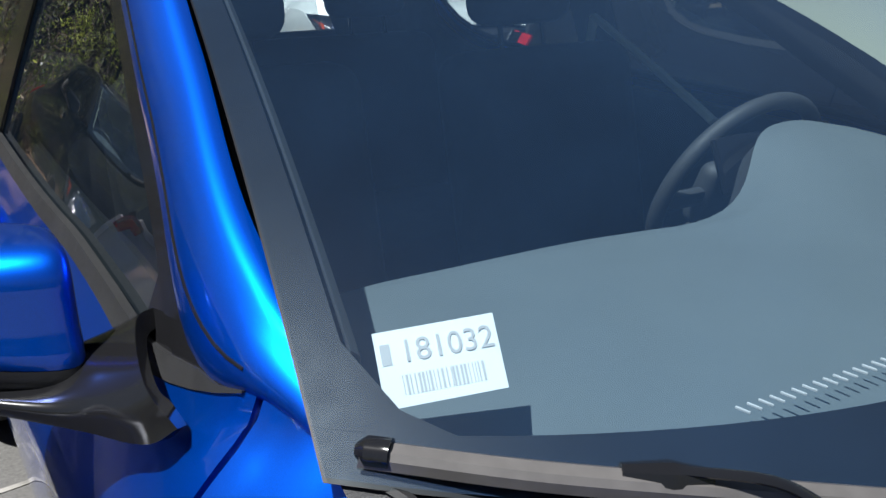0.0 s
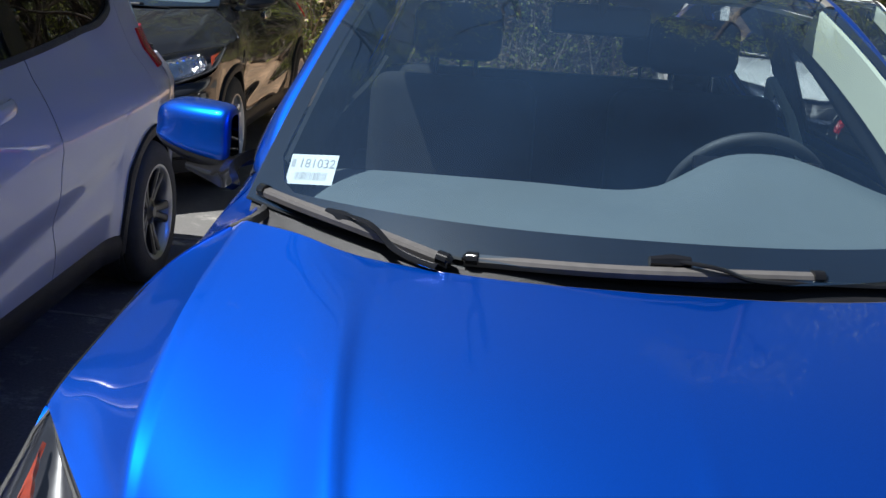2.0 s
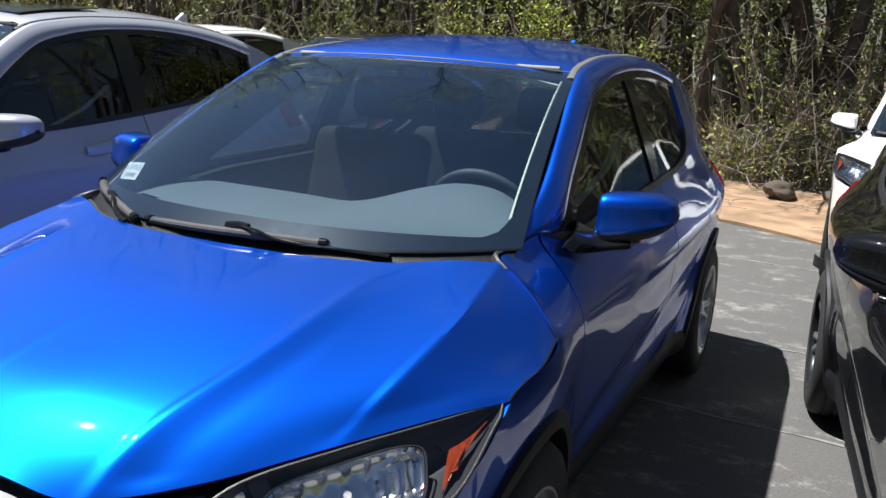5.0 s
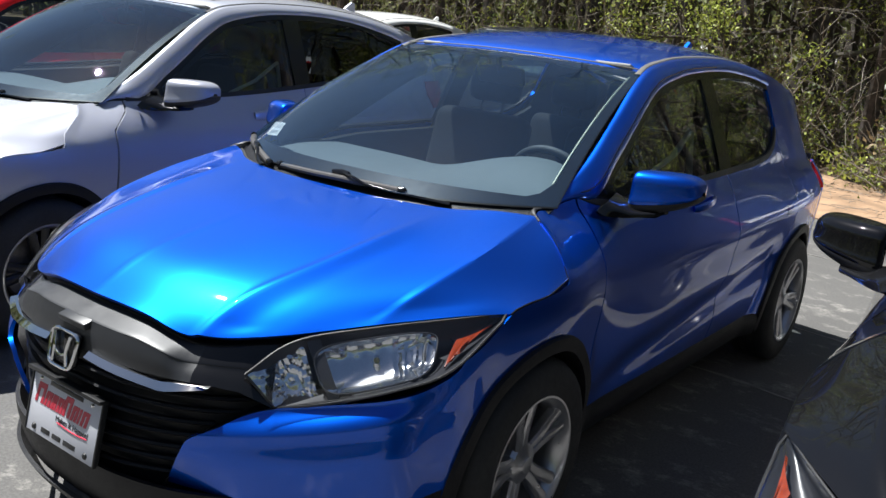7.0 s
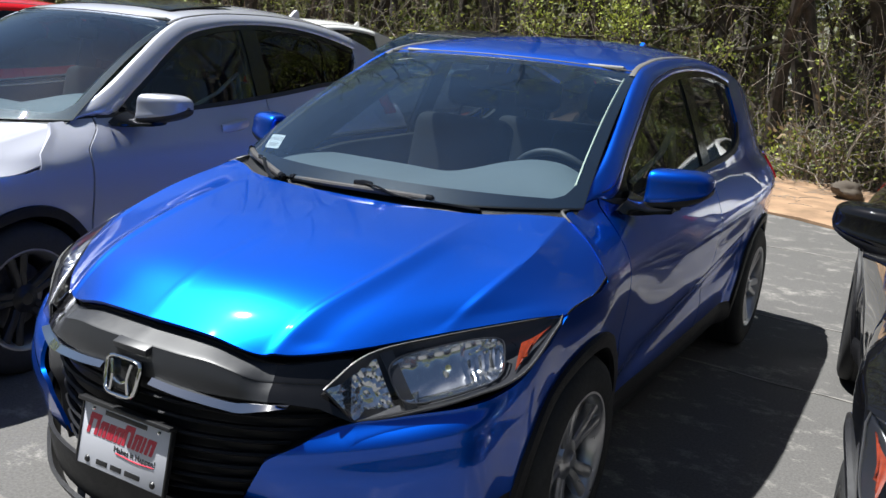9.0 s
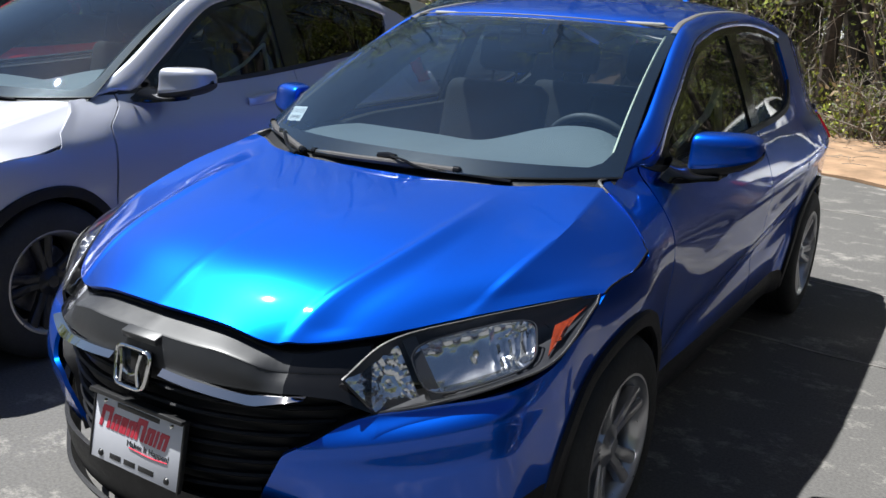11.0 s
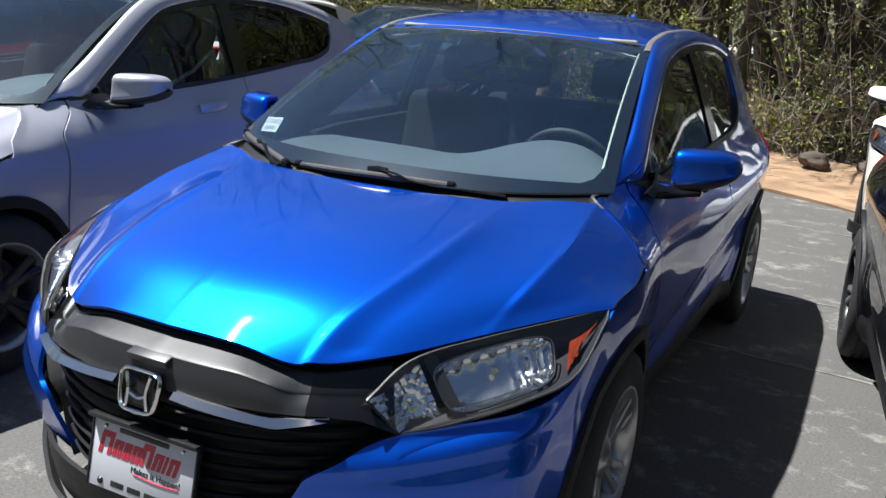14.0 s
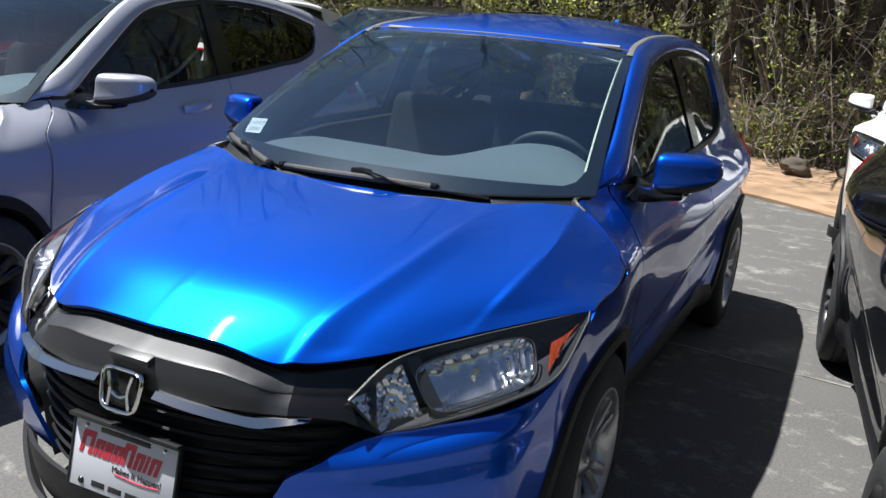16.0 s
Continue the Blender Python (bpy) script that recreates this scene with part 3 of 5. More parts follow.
def door_mirror(car, paint):
    """Both door mirrors: painted cap, black foot and lower shell, glass."""
    x = np.array([0.812, 0.816, 0.830, 0.865, 0.91, 0.95, 0.98, 1.0, 1.008])
    sy = np.array([0.40, 0.62, 0.80, 0.93, 1.0, 0.97, 0.86, 0.62, 0.15])
    sz = np.array([0.70, 0.90, 0.99, 1.0, 0.98, 0.93, 0.80, 0.55, 0.12])

    def shell(a0, a1, n, deep=1.0):
        a = np.linspace(a0, a1, n)[None, :]
        e = 0.55
        cy, cz = np.sign(np.cos(a)) * np.abs(np.cos(a)) ** e, np.sign(np.sin(a)) * np.abs(np.sin(a)) ** e
        off = x[:, None] - 0.81
        yy = 1.465 + 0.5 * off + 0.080 * sy[:, None] * cy + 0.02 * (cz < 0) * cz * (cy < 0)
        short = np.where(cz < 0, 1 - 0.5 * np.clip(off / 0.2, 0, 1) ** 1.4, 1.0)
        zz = 1.118 + 0.03 * off + 0.064 * sz[:, None] * cz * short * np.where(cz < -0.35, deep, 1.0)
        return np.stack([x[:, None] + 0 * a, np.minimum(yy, 1.51 + 0.5 * off), zz], -1)

    cap = Shape().sheet(skin(shell(math.radians(-12), math.radians(212), 25), 49, 33))
    low = Shape().sheet(skin(shell(math.radians(-160), math.radians(-2), 15, 1.28), 25, 33))
    face = np.stack([np.stack([x[1:-1], 1.503 + 0.5 * (x[1:-1] - 0.81), 1.122 + k * 0.05 * sz[1:-1] * (1 - (0.4 if k < 0 else 0.0) * (x[1:-1] - 0.81) / 0.2)], -1) for k in np.linspace(-1, 1, 5)])
    glass = Shape().sheet(face, 0.003)
    foot = Shape().sheet(skin([[(0.77, 1.285, 1.055), (0.785, 1.32, 1.085), (0.765, 1.42, 1.10), (0.73, 1.47, 1.09)],
                               [(0.795, 1.30, 1.04), (0.81, 1.34, 1.068), (0.805, 1.43, 1.082), (0.78, 1.47, 1.075)],
                               [(0.835, 1.36, 1.035), (0.845, 1.38, 1.056), (0.85, 1.46, 1.065), (0.84, 1.49, 1.055)],
                               [(0.91, 1.42, 1.048), (0.91, 1.43, 1.06), (0.91, 1.51, 1.065), (0.91, 1.52, 1.052)]], 16, 18), 0.02, flip=True)
    for mirror in (False, True):
        g = (lambda s: s.mirrored()) if mirror else (lambda s: s)
        ob = part("door_mirror", g(cap), paint, car, "painted door mirror cap")
        part("lower_shell", g(low), PLASTIC, ob)
        part("mirror_glass", g(glass), CHROME, ob)
        part("mirror_foot", g(foot), GLOSS_BLACK, ob, "black mirror foot")


def wiper(car, ends, joint, arm, label):
    """A wiper: rubber blade with end caps, joint and arm; the arm is a path."""
    p = spline(ends, 24)
    blade = Shape()
    prof = np.array([(-0.012, 0.0), (-0.011, 0.007), (-0.006, 0.012), (0.005, 0.013), (0.010, 0.009), (0.012, 0.0)])
    t = np.gradient(p, axis=0)
    t /= np.linalg.norm(t, axis=1, keepdims=True)
    side = np.cross(t, (0, -0.4, 0.917))
    up = np.array([0, -0.4, 0.917])
    blade.sheet(np.array([[q + s * a + up * b for a, b in prof] for q, s in zip(p, side)]), 0.003)
    ob = part("wiper", blade, WIPER, car, label)
    rub = Shape().tube(p - up * 0.004, 0.004, 6)
    part("rubber_blade", rub, RUBBER, ob)
    for q, d in ((p[0], t[0]), (p[-1], -t[-1])):
        c = Shape().tube([q - d * 0.004 + up * 0.006, q + d * 0.004 + up * 0.007, q + d * 0.022 + up * 0.007], [0.006, 0.0125, 0.0125], 10, 0.9)
        part("end_cap", c, GLOSS_BLACK, ob)
    j = np.array(joint)
    d = t[np.argmin(((p - j) ** 2).sum(1))]
    part("joint", Shape().tube([j - d * 0.035, j, j + d * 0.03], [0.009, 0.014, 0.010], 8, 0.9), GLOSS_BLACK, ob)
    part("arm", Shape().tube(spline(arm, 26), np.linspace(0.005, 0.009, 26), 8, 0.6), GLOSS_BLACK, ob, "black wiper arm")
    return ob


def seat(car, x, y, wide, tall):
    """A seat with backrest, cushion and head rest inside a car."""
    s = part("seat", Shape().block((wide, 0.16, tall), (x, y, 0.62 + tall / 2), 0.06, (-14, 0, 0), 4), CLOTH, car, "dark cloth seat")
    part("cushion", Shape().block((wide, 0.5, 0.16), (x, y - 0.27, 0.58), 0.06, (6, 0, 0), 4), CLOTH, s)
    for hx in ([x] if wide < 0.7 else [x - 0.42, x + 0.42]):
        part("head_rest", Shape().block((0.27, 0.10, 0.17), (hx, y + 0.14, 0.62 + tall + 0.12), 0.045, (-10, 0, 0), 4), CLOTH, s)
        for k in (-0.06, 0.06):
            part("post", Shape().tube([(hx + k, y + 0.10, 0.62 + tall - 0.05), (hx + k, y + 0.13, 0.62 + tall + 0.06)], 0.006, 8), GLOSS_BLACK, s)


def interior(car, detail):
    """Dashboard, wheel, seats, trims: what shows through the glass."""
    x = np.linspace(-0.735, 0.735, 57)[None, :]
    s = np.linspace(0, 1, 26)[:, None]
    front_y = 0.905 + 0.275 * np.abs(x / 0.705) ** 2.3
    back_y = 1.505 - 0.06 * np.exp(-(((x - 0.12) / 0.17) ** 2)) - 0.05 * smooth(-0.45, -0.75, x)
    hump = np.exp(-(np.abs((x - 0.365) / 0.225) ** 2.6))
    y = front_y + (back_y + 0.10 * hump - front_y) * s
    z = 1.015 + 0.050 * s + 0.02 * np.sin(np.pi * s) + 0.062 * 1.15 * hump * smooth(0.35, 0.95, s) - 0.02 * smooth(0.9, 1.0, s) * (1 - hump)
    reach = side_x(y, z) - 0.016
    top = np.stack([np.clip(x + 0 * s, -reach, reach), y, z], -1)
    dash = part("dashboard", Shape().sheet(top, 0.02), DASH, car, "grey vinyl dashboard top with an instrument hood")
    fy = top[-1]
    drop = np.stack([fy + np.array([0, dy, dz]) for dy, dz in ((0.0, -0.012), (0.025, -0.04), (0.0, -0.12), (0.06, -0.30), (-0.05, -0.5))])
    part("dash_front", Shape().sheet(drop, 0.01), DASH_DARK, dash)
    if detail > 1:
        for k in range(50):
            q = -0.35 + k * 0.0137
            part("vent_slat", Shape().block((0.0018, 0.014, 0.003), (q, 1.045 + 0.10 * abs(q) ** 2, 1.058), 0.001, (6, 0, 20)), INK, dash)
        part("number_tag", Shape().block((0.10, 0.022, 0.003), (0.56, 1.155, 1.052), 0.001, (4, 0, 12)), DASH_DARK, dash, "small dark tag on the dashboard")
        part("instrument_glass", Shape().block((0.30, 0.02, 0.10), (0.37, 1.60, 1.075), 0.01, (-25, 0, 0)), GLOSS_BLACK, dash)
    rim_a = np.linspace(0, 2 * np.pi, 60)
    m = pose(0.375, 1.69, 0.995, 112, 0, 0)
    sw = part("steering_wheel", Shape().tube([m @ Vector((0.186 * math.cos(a), 0.186 * math.sin(a), 0)) for a in rim_a], 0.0155, 12, caps=False), DASH_DARK, car, "dark steering wheel")
    part("horn_pad", Shape().block((0.17, 0.13, 0.05), (0.365, 1.695, 0.995), 0.03, (112, 0, 0), 3), DASH_DARK, sw)
    for a in (0, 180, 270):
        part("wheel_spoke", Shape().block((0.13, 0.035, 0.02), tuple(m @ Vector((0.12 * math.cos(radians(a)), 0.12 * math.sin(radians(a)), 0))), 0.008, (112, 0, 0) if a != 270 else (112, 0, 90)), DASH_DARK, sw)
    for sx in (-0.36, 0.36):
        seat(car, sx, 2.22, 0.5, 0.58)
    seat(car, 0, 3.12, 1.22, 0.52)
    part("rear_view_mirror", Shape().block((0.24, 0.035, 0.075), (0.0, 1.83, 1.40), 0.015, (12, 0, -8), 3), PLASTIC, car, "dark rear view mirror")
    part("mirror_stem", Shape().tube([(0, 1.80, 1.47), (0, 1.81, 1.43), (0, 1.825, 1.405)], 0.012, 8), PLASTIC, car)
    f, y = np.meshgrid(np.linspace(-1, 1, 13), np.linspace(1.9, 3.9, 20))
    w = side_x(y, rail(y)) - 0.06
    lin = np.stack([f * w, y, roof_mid(y) - 0.03 - (roof_mid(y) - rail(y)) * np.abs(f) ** 2.6], -1)
    part("headliner", Shape().sheet(lin, 0.01), HEADLINER, car)
    for sx in (-0.29, 0.33):
        part("sun_visor", Shape().block((0.38, 0.16, 0.015), (sx, 1.99, 1.475), 0.006, (-14, 0, 0)), HEADLINER, car)
    ys = np.linspace(1.22, 1.92, 16)
    strip = np.stack([np.stack([side_x(ys, rail(ys)) - a, ys + b, rail(ys) - c], -1) for a, b, c in ((0.05, 0.02, 0.035), (0.085, 0.05, 0.05), (0.085, 0.10, 0.09), (0.06, 0.13, 0.12))])
    door = flank(1.3, 3.2, lambda q: 0.35 + 0 * q, lambda q: belt(q) - 0.01, 30, 10, -0.07)
    pil = np.stack([np.stack([side_x(0 * zz + c, zz) - 0.045, 0 * zz + c + d, zz], -1) for c, d in ((2.46, -0.07), (2.46, 0.07)) for zz in [np.linspace(1.0, 1.5, 10)]])
    for k in (0, 1):
        g = (lambda q: q.mirrored()) if k else (lambda q: q)
        part("pillar_trim", g(Shape().sheet(strip, 0.006)), DASH_DARK, car)
        lining = np.stack([screen(a, a, 0.13, 0.96, 1, 20, b)[:, 0] for a, b in ((0.944, -0.010), (0.937, -0.014), (0.928, -0.05), (0.922, -0.11))], 1)
        # passenger lining takes the dark vinyl: its shade is put into the colour
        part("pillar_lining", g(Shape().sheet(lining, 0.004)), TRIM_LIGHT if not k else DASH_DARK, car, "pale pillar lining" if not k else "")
        band_path = [(0.60, 1.95, 1.05), (0.63, 2.2, 1.15), (0.615, 2.38, 1.24), (0.62, 2.40, 1.15), (0.63, 2.42, 1.02)]
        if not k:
            part("pale_band", g(Shape().tube(np.array(band_path), 0.016, 6, 0.5)), TRIM_LIGHT, car, "pale bent band behind the driver window")
        part("door_card", g(Shape().sheet(door, 0.015)), DASH_DARK, car)
        part("centre_pillar_trim", g(Shape().sheet(pil, 0.02)), DASH_DARK, car)
    corner = flank(1.10, 1.34, lambda q: 0.99 + 0 * q, lambda q: np.minimum(belt(q) + 0.03, rail(q) - 0.012), 16, 5, -0.017)
    part("corner_trim", Shape().sheet(corner, 0.003), DASH_DARK, car)
    part("corner_trim", Shape().sheet(corner, 0.003).mirrored(), DASH_DARK, car)
    side_trim = flank(3.22, 3.95, lambda q: 0.5 + 0 * q, lambda q: rail(q) - 0.05, 16, 8, -0.05)
    part("side_trim", Shape().sheet(side_trim, 0.01), DASH_DARK, car)
    part("side_trim", Shape().sheet(side_trim, 0.01).mirrored(), DASH_DARK, car)
    part("tailgate_trim", Shape().block((1.45, 0.03, 0.55), (0, 3.97, 0.79), 0.01), DASH_DARK, car)
    part("cabin_floor", Shape().block((1.5, 2.6, 0.06), (0, 2.4, 0.4), 0.02), DASH_DARK, car)
    part("parcel_wall", Shape().block((1.36, 0.05, 0.75), (0, 3.4, 0.735), 0.02), DASH_DARK, car)


def compact_suv(label, paint, m, detail=2, rim=None, face=None, spokes=5, handle=None, rear_glass=None, trim=None, dlo=3.255, lamp=(3.90, 4.1, 0.90, 1.02), group="cars in the lot"):
    """The whole car. detail: 2 near, 1 beside, 0 far off."""
    car = thing("car", label, "car", m, group)
    rim, face, handle, rear_glass = rim or ALLOY, face or ALLOY, handle or paint, rear_glass or DARK_GLASS
    q = (1, 0.6, 0.45)[2 - detail] if detail < 3 else 1
    N = lambda n: max(4, int(n * q))  # noqa: E731

    def pair(name, shape, material, label="", sharp=38, under=None):
        a = part(name, shape, material, under[0] if under else car, label, sharp)
        b = part(name, shape.mirrored(), material, under[1] if under else car, label, sharp)
        return a, b

    # hood with its two ridges
    h = np.concatenate([skin([r[:5] for r in HOOD_NET], N(60), N(60)), skin([r[4:] for r in HOOD_NET], N(28), N(60))[:, 1:]], 1)
    across = np.concatenate([np.linspace(0, 0.667, N(60)), np.linspace(0.667, 1, N(28))[1:]])[None, :]
    along = np.linspace(0, 1, h.shape[0])[:, None]
    for _ in range(int(60 * q)):
        h[1:-1, 1:N(60) - 2] += 0.25 * (h[:-2, 1:N(60) - 2] + h[2:, 1:N(60) - 2] - 2 * h[1:-1, 1:N(60) - 2])
        level = h[1:-1, :N(60) - 1, 2]
        h[1:-1, 1:N(60) - 2, 2] += 0.25 * (level[:, :-2] + level[:, 2:] - 2 * level[:, 1:-1])
        h[1:-1, 0, 2] += 0.5 * (h[1:-1, 1, 2] - h[1:-1, 0, 2])
    ridge = across - 0.334
    h[..., 2] += (0.003 * np.exp(-np.abs(ridge) / 0.02) + 0.008 * smooth(-0.014, 0.014, ridge) * np.exp(-np.clip(ridge, 0, 1) / 0.12)) * (1 - smooth(0.7, 1.0, along)) - 0.0045 * np.exp(-(((ridge - 0.07) / 0.05) ** 2)) * (1 - smooth(0.5, 1, along)) * smooth(0, 0.1, along)
    part("hood", Shape().sheet(both(h), 0.012), paint, car, "", 30)
    if detail > 1:
        cut = np.concatenate([h[:, -1], h[-1, N(60) - 1:][::-1][1:]]) + np.array([0.0015, 0.0025, -0.002])
        pair("hood_gap", Shape().tube(cut, 0.0032, 6), GLOSS_BLACK, "dark gap along the edge of the hood")
    # flanks
    gap = 0.0035
    fender = flank(0.475, 1.245 - gap, low_edge, lambda y: belt(y) - 0.003, N(110), N(26))
    pair("fender", Shape().sheet(fender, 0.012, flip=False), paint)
    fy = np.linspace(0.60, 0.985, N(60))
    flange = np.stack([np.stack([side_x(fy, belt(fy)) - a, fy, belt(fy) - b], -1) for a, b in ((0.001, 0.003), (0.03, 0.016), (0.06, 0.05))])
    pair("fender_flange", Shape().sheet(flange, 0.002), paint)
    d1 = pair("front_door", Shape().sheet(flank(1.245 + gap, 2.47 - gap, low_edge, belt, N(60), N(40)), 0.02), paint)
    d2 = pair("rear_door", Shape().sheet(flank(2.47 + gap, dlo + 0.015, low_edge, belt, N(60), N(40)), 0.02), paint)
    pair("rear_quarter", Shape().sheet(flank(dlo + 0.015 + gap, 3.96, low_edge, rail, N(60), N(40)), 0.012), paint)
    pair("inner_body", Shape().sheet(flank(0.6, 3.9, lambda y: low_edge(y) + 0.03, lambda y: np.minimum(belt(y) - 0.03, 1.2), 60, 6, -0.035), 0.005), PLASTIC)
    ys = np.linspace(1.138, dlo + 0.045, N(90))
    prof = spline([(-0.002, -1.0), (0.006, -0.8), (0.009, -0.5), (0.004, -0.2), (-0.007, 0.03), (-0.020, 0.12), (-0.034, 0.13)], 19)
    rl = np.stack([np.stack([side_x(ys, rail(ys) + b * rail_drop(ys) * (b < 0)) + a, ys, rail(ys) + (b * rail_drop(ys) if b < 0 else b * 0.07)], -1) for a, b in prof])
    pair("roof_rail", Shape().sheet(rl, 0.01), paint)
    if detail > 1:
        ys = np.linspace(1.26, 2.6, 60)
        zs = rail(ys) - 0.55 * rail_drop(ys)
        pair("pillar_gap", Shape().tube(on_side(ys, zs, 0.0085), 0.0022, 6), GLOSS_BLACK, "dark gap round the door frame")
    ys = np.linspace(1.88, 3.96, N(60))
    ditch = np.stack([side_x(ys, rail(ys)) - 0.046, ys, rail(ys) + 0.008], -1)
    pair("roof_moulding", Shape().tube(ditch, 0.014, 8, 0.5), MOULDING if detail > 1 else PLASTIC, "grey roof moulding")
    # roof
    f = np.linspace(0, 1, N(26))[None, :]
    s = np.linspace(0, 1, N(50))[:, None]
    y = (1.845 + 0.085 * f**2) * (1 - s) + (3.99 - 0.05 * f**2) * s
    rw = side_x(y, rail(np.minimum(y, 3.97))) - 0.056
    rz = roof_mid(y) - (roof_mid(y) - rail(np.minimum(y, 3.97)) - 0.012) * f**2.6
    rz = rz - 0.014 * (1 - smooth(0, 0.03, s)) + 0 * f
    part("roof", Shape().sheet(both(np.stack([f * rw, y, rz], -1)), 0.015), paint, car)
    part("glass_moulding", Shape().tube(glass_top(np.linspace(-0.97, 0.97, 40)) + np.array([0, -0.003, 0.005]), 0.003, 6), MOULDING if detail > 1 else PLASTIC, car, "thin pale moulding above the windshield")
    if trim == "sunroof":
        part("sunroof", Shape().sheet(both(np.stack([f * 0.42 + 0 * s, 2.05 + 0.5 * s + 0 * f, roof_mid(2.05 + 0.5 * s) + 0.004 - 0.01 * f**2], -1)), 0.006), GLOSS_BLACK, car, "dark glass sunroof")
    fin = Shape().prism([(0, 0), (0.17, 0), (0.16, 0.078), (0.13, 0.086), (0.06, 0.04)], 0.02, Matrix(((0, 0, 1, -0.01), (1, 0, 0, 3.62), (0, 1, 0, 1.512), (0, 0, 0, 1))))
    part("antenna_fin", fin, paint, car)
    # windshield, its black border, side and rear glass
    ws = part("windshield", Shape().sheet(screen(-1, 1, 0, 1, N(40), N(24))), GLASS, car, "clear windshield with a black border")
    border = Shape()
    for f0, f1, g0, g1, nf, ng in ((-1, 1, 0.945, 1, 40, 4), (-1, -0.95, 0.05, 0.95, 3, 20), (0.95, 1, 0.05, 0.95, 3, 20)):
        border.sheet(screen(f0, f1, g0, g1, nf, ng, -0.006), 0.001)
    reach = 0.080 - 0.034 * np.abs(np.linspace(-1, 1, 48)) ** 2 + 0.045 * smooth(0.895, 0.935, np.abs(np.linspace(-1, 1, 48))) + 0.07 * smooth(0.935, 0.965, np.abs(np.linspace(-1, 1, 48)))
    border.sheet(np.stack([screen(f, f, 0, g, 1, 5, -0.0062)[:, 0] for f, g in zip(np.linspace(-1, 1, 48), reach)], 1), 0.001)
    part("glass_border", border, FRIT, ws)
    top_glass = lambda y: rail(y) - rail_drop(y) + 0.004  # noqa: E731
    low_glass = lambda y: np.minimum(belt(y) + 0.004, top_glass(y) - 0.004)  # noqa: E731
    pair("door_window", Shape().sheet(flank(1.36, 2.43, low_glass, top_glass, N(40), 14, -0.012)), DARK_GLASS, under=d1)
    pair("door_window", Shape().sheet(flank(2.50, dlo, low_glass, top_glass, N(30), 14, -0.012)), rear_glass, under=d2)
    pair("pillar_cover", Shape().sheet(flank(2.405, 2.535, low_glass, top_glass, 6, 12, -0.004), 0.006), GLOSS_BLACK, under=d1)
    pair("window_seal", Shape().sheet(flank(1.26, dlo - 0.005, lambda y: belt(y) - 0.004, lambda y: np.minimum(belt(y) + 0.018, top_glass(y)), N(60), 3, 0.004), 0.012), PLASTIC, under=d1)
    pair("window_frame", Shape().sheet(flank(1.26, dlo + 0.015, lambda y: np.maximum(top_glass(y) - 0.028, belt(y) - 0.003), lambda y: top_glass(y) + 0.004, N(70), 3, 0.0), 0.012), GLOSS_BLACK, under=d1)
    pair("sail_panel", Shape().sheet(flank(1.262, 1.47, lambda y: belt(y) - 0.002, lambda y: top_glass(y), 8, 5, -0.004), 0.006), GLOSS_BLACK, under=d1)
    # tail
    zz, a = np.meshgrid(np.linspace(0.25, 1.02, N(22)), np.linspace(0, math.pi / 2, N(24)), indexing="ij")
    wx = side_x(3.96 + 0 * zz, zz)
    tail = np.stack([wx * np.sin(a) ** 0.62, 3.96 + (tail_y(zz) - 3.96) * np.cos(a) ** 0.5, zz], -1)
    part("tailgate", Shape().sheet(both(tail)[:, ::-1], 0.02), paint, car)
    zz, u = np.meshgrid(np.linspace(1.03, 1.43, 10), np.linspace(0, 1, 16), indexing="ij")
    wx = side_x(3.96 + 0 * zz, np.minimum(zz, 1.33)) - 0.05
    part("rear_window", Shape().sheet(both(np.stack([u * wx, tail_y(zz) - 0.10 * u**3, zz - 0.04 * u**2], -1))[:, ::-1]), PRIVACY if detail < 2 else DARK_GLASS, car)
    pair("tail_lamp", Shape().sheet(on_side(np.linspace(lamp[0], lamp[1], 10)[None, :] + np.zeros((6, 1)), np.linspace(lamp[2], lamp[3], 6)[:, None] + np.zeros((1, 10)), 0.012), 0.03), RED_LENS, "red tail lamp")
    # nose: bumper with its grille opening
    opening = curve_at([(0.40, 0.31), (0.46, 0.345), (0.52, 0.38), (0.56, 0.405), (0.60, 0.465), (0.65, 0.548), (0.678, 0.66), (0.722, 0.78), (0.768, 0.858), (0.80, 0.872)])
    t = np.linspace(0, 1, N(40))[None, :]
    crest_z = 0.578 + 0.10 * t
    z = np.concatenate([crest_z - (crest_z - 0.41) * np.linspace(1, 0, N(24))[:, None] ** 1.5, crest_z + (0.664 + 0.112 * t - crest_z) * np.linspace(0, 1, N(40))[1:, None]])
    s0 = s_of_x(opening(z))
    ye = np.where(z < 0.72, HUB_F - np.sqrt(np.maximum(0, ARCH**2 - (z - AXLE_Z) ** 2)), 0.475)
    s1 = s_of_y(np.minimum(ye, 0.475 + 0 * z))
    cheek = on_front(s0 + (s1 - s0) * t, z)
    # below the crest the bumper stands proud of the nose and leans back towards its foot
    b0, b1 = np.interp(opening(z), BUMPER[:, 0], BUMPER_S), np.interp(np.minimum(ye, 0.475 + 0 * z), BUMPER[:, 1], BUMPER_S)
    bs = b0 + (b1 - b0) * t
    under = np.clip(crest_z - z, 0, 1)
    full = np.stack([np.interp(bs, BUMPER_S, BUMPER[:, 0]), np.interp(bs, BUMPER_S, BUMPER[:, 1]) + 0.32 * under * (1 - smooth(0.6, 1.0, t)) + 0.02 * smooth(0.0, 0.04, under) * (1 - smooth(0.5, 1.0, t)), z + 0 * bs], -1)
    out = (0.42 * (1 - smooth(-0.005, 0.075, z - crest_z)) + 0.45 * smooth(0, 0.10, under))[..., None]
    cheek = cheek * (1 - out) + full * out
    fair = smooth(0.22, 0.47, cheek[..., 1])
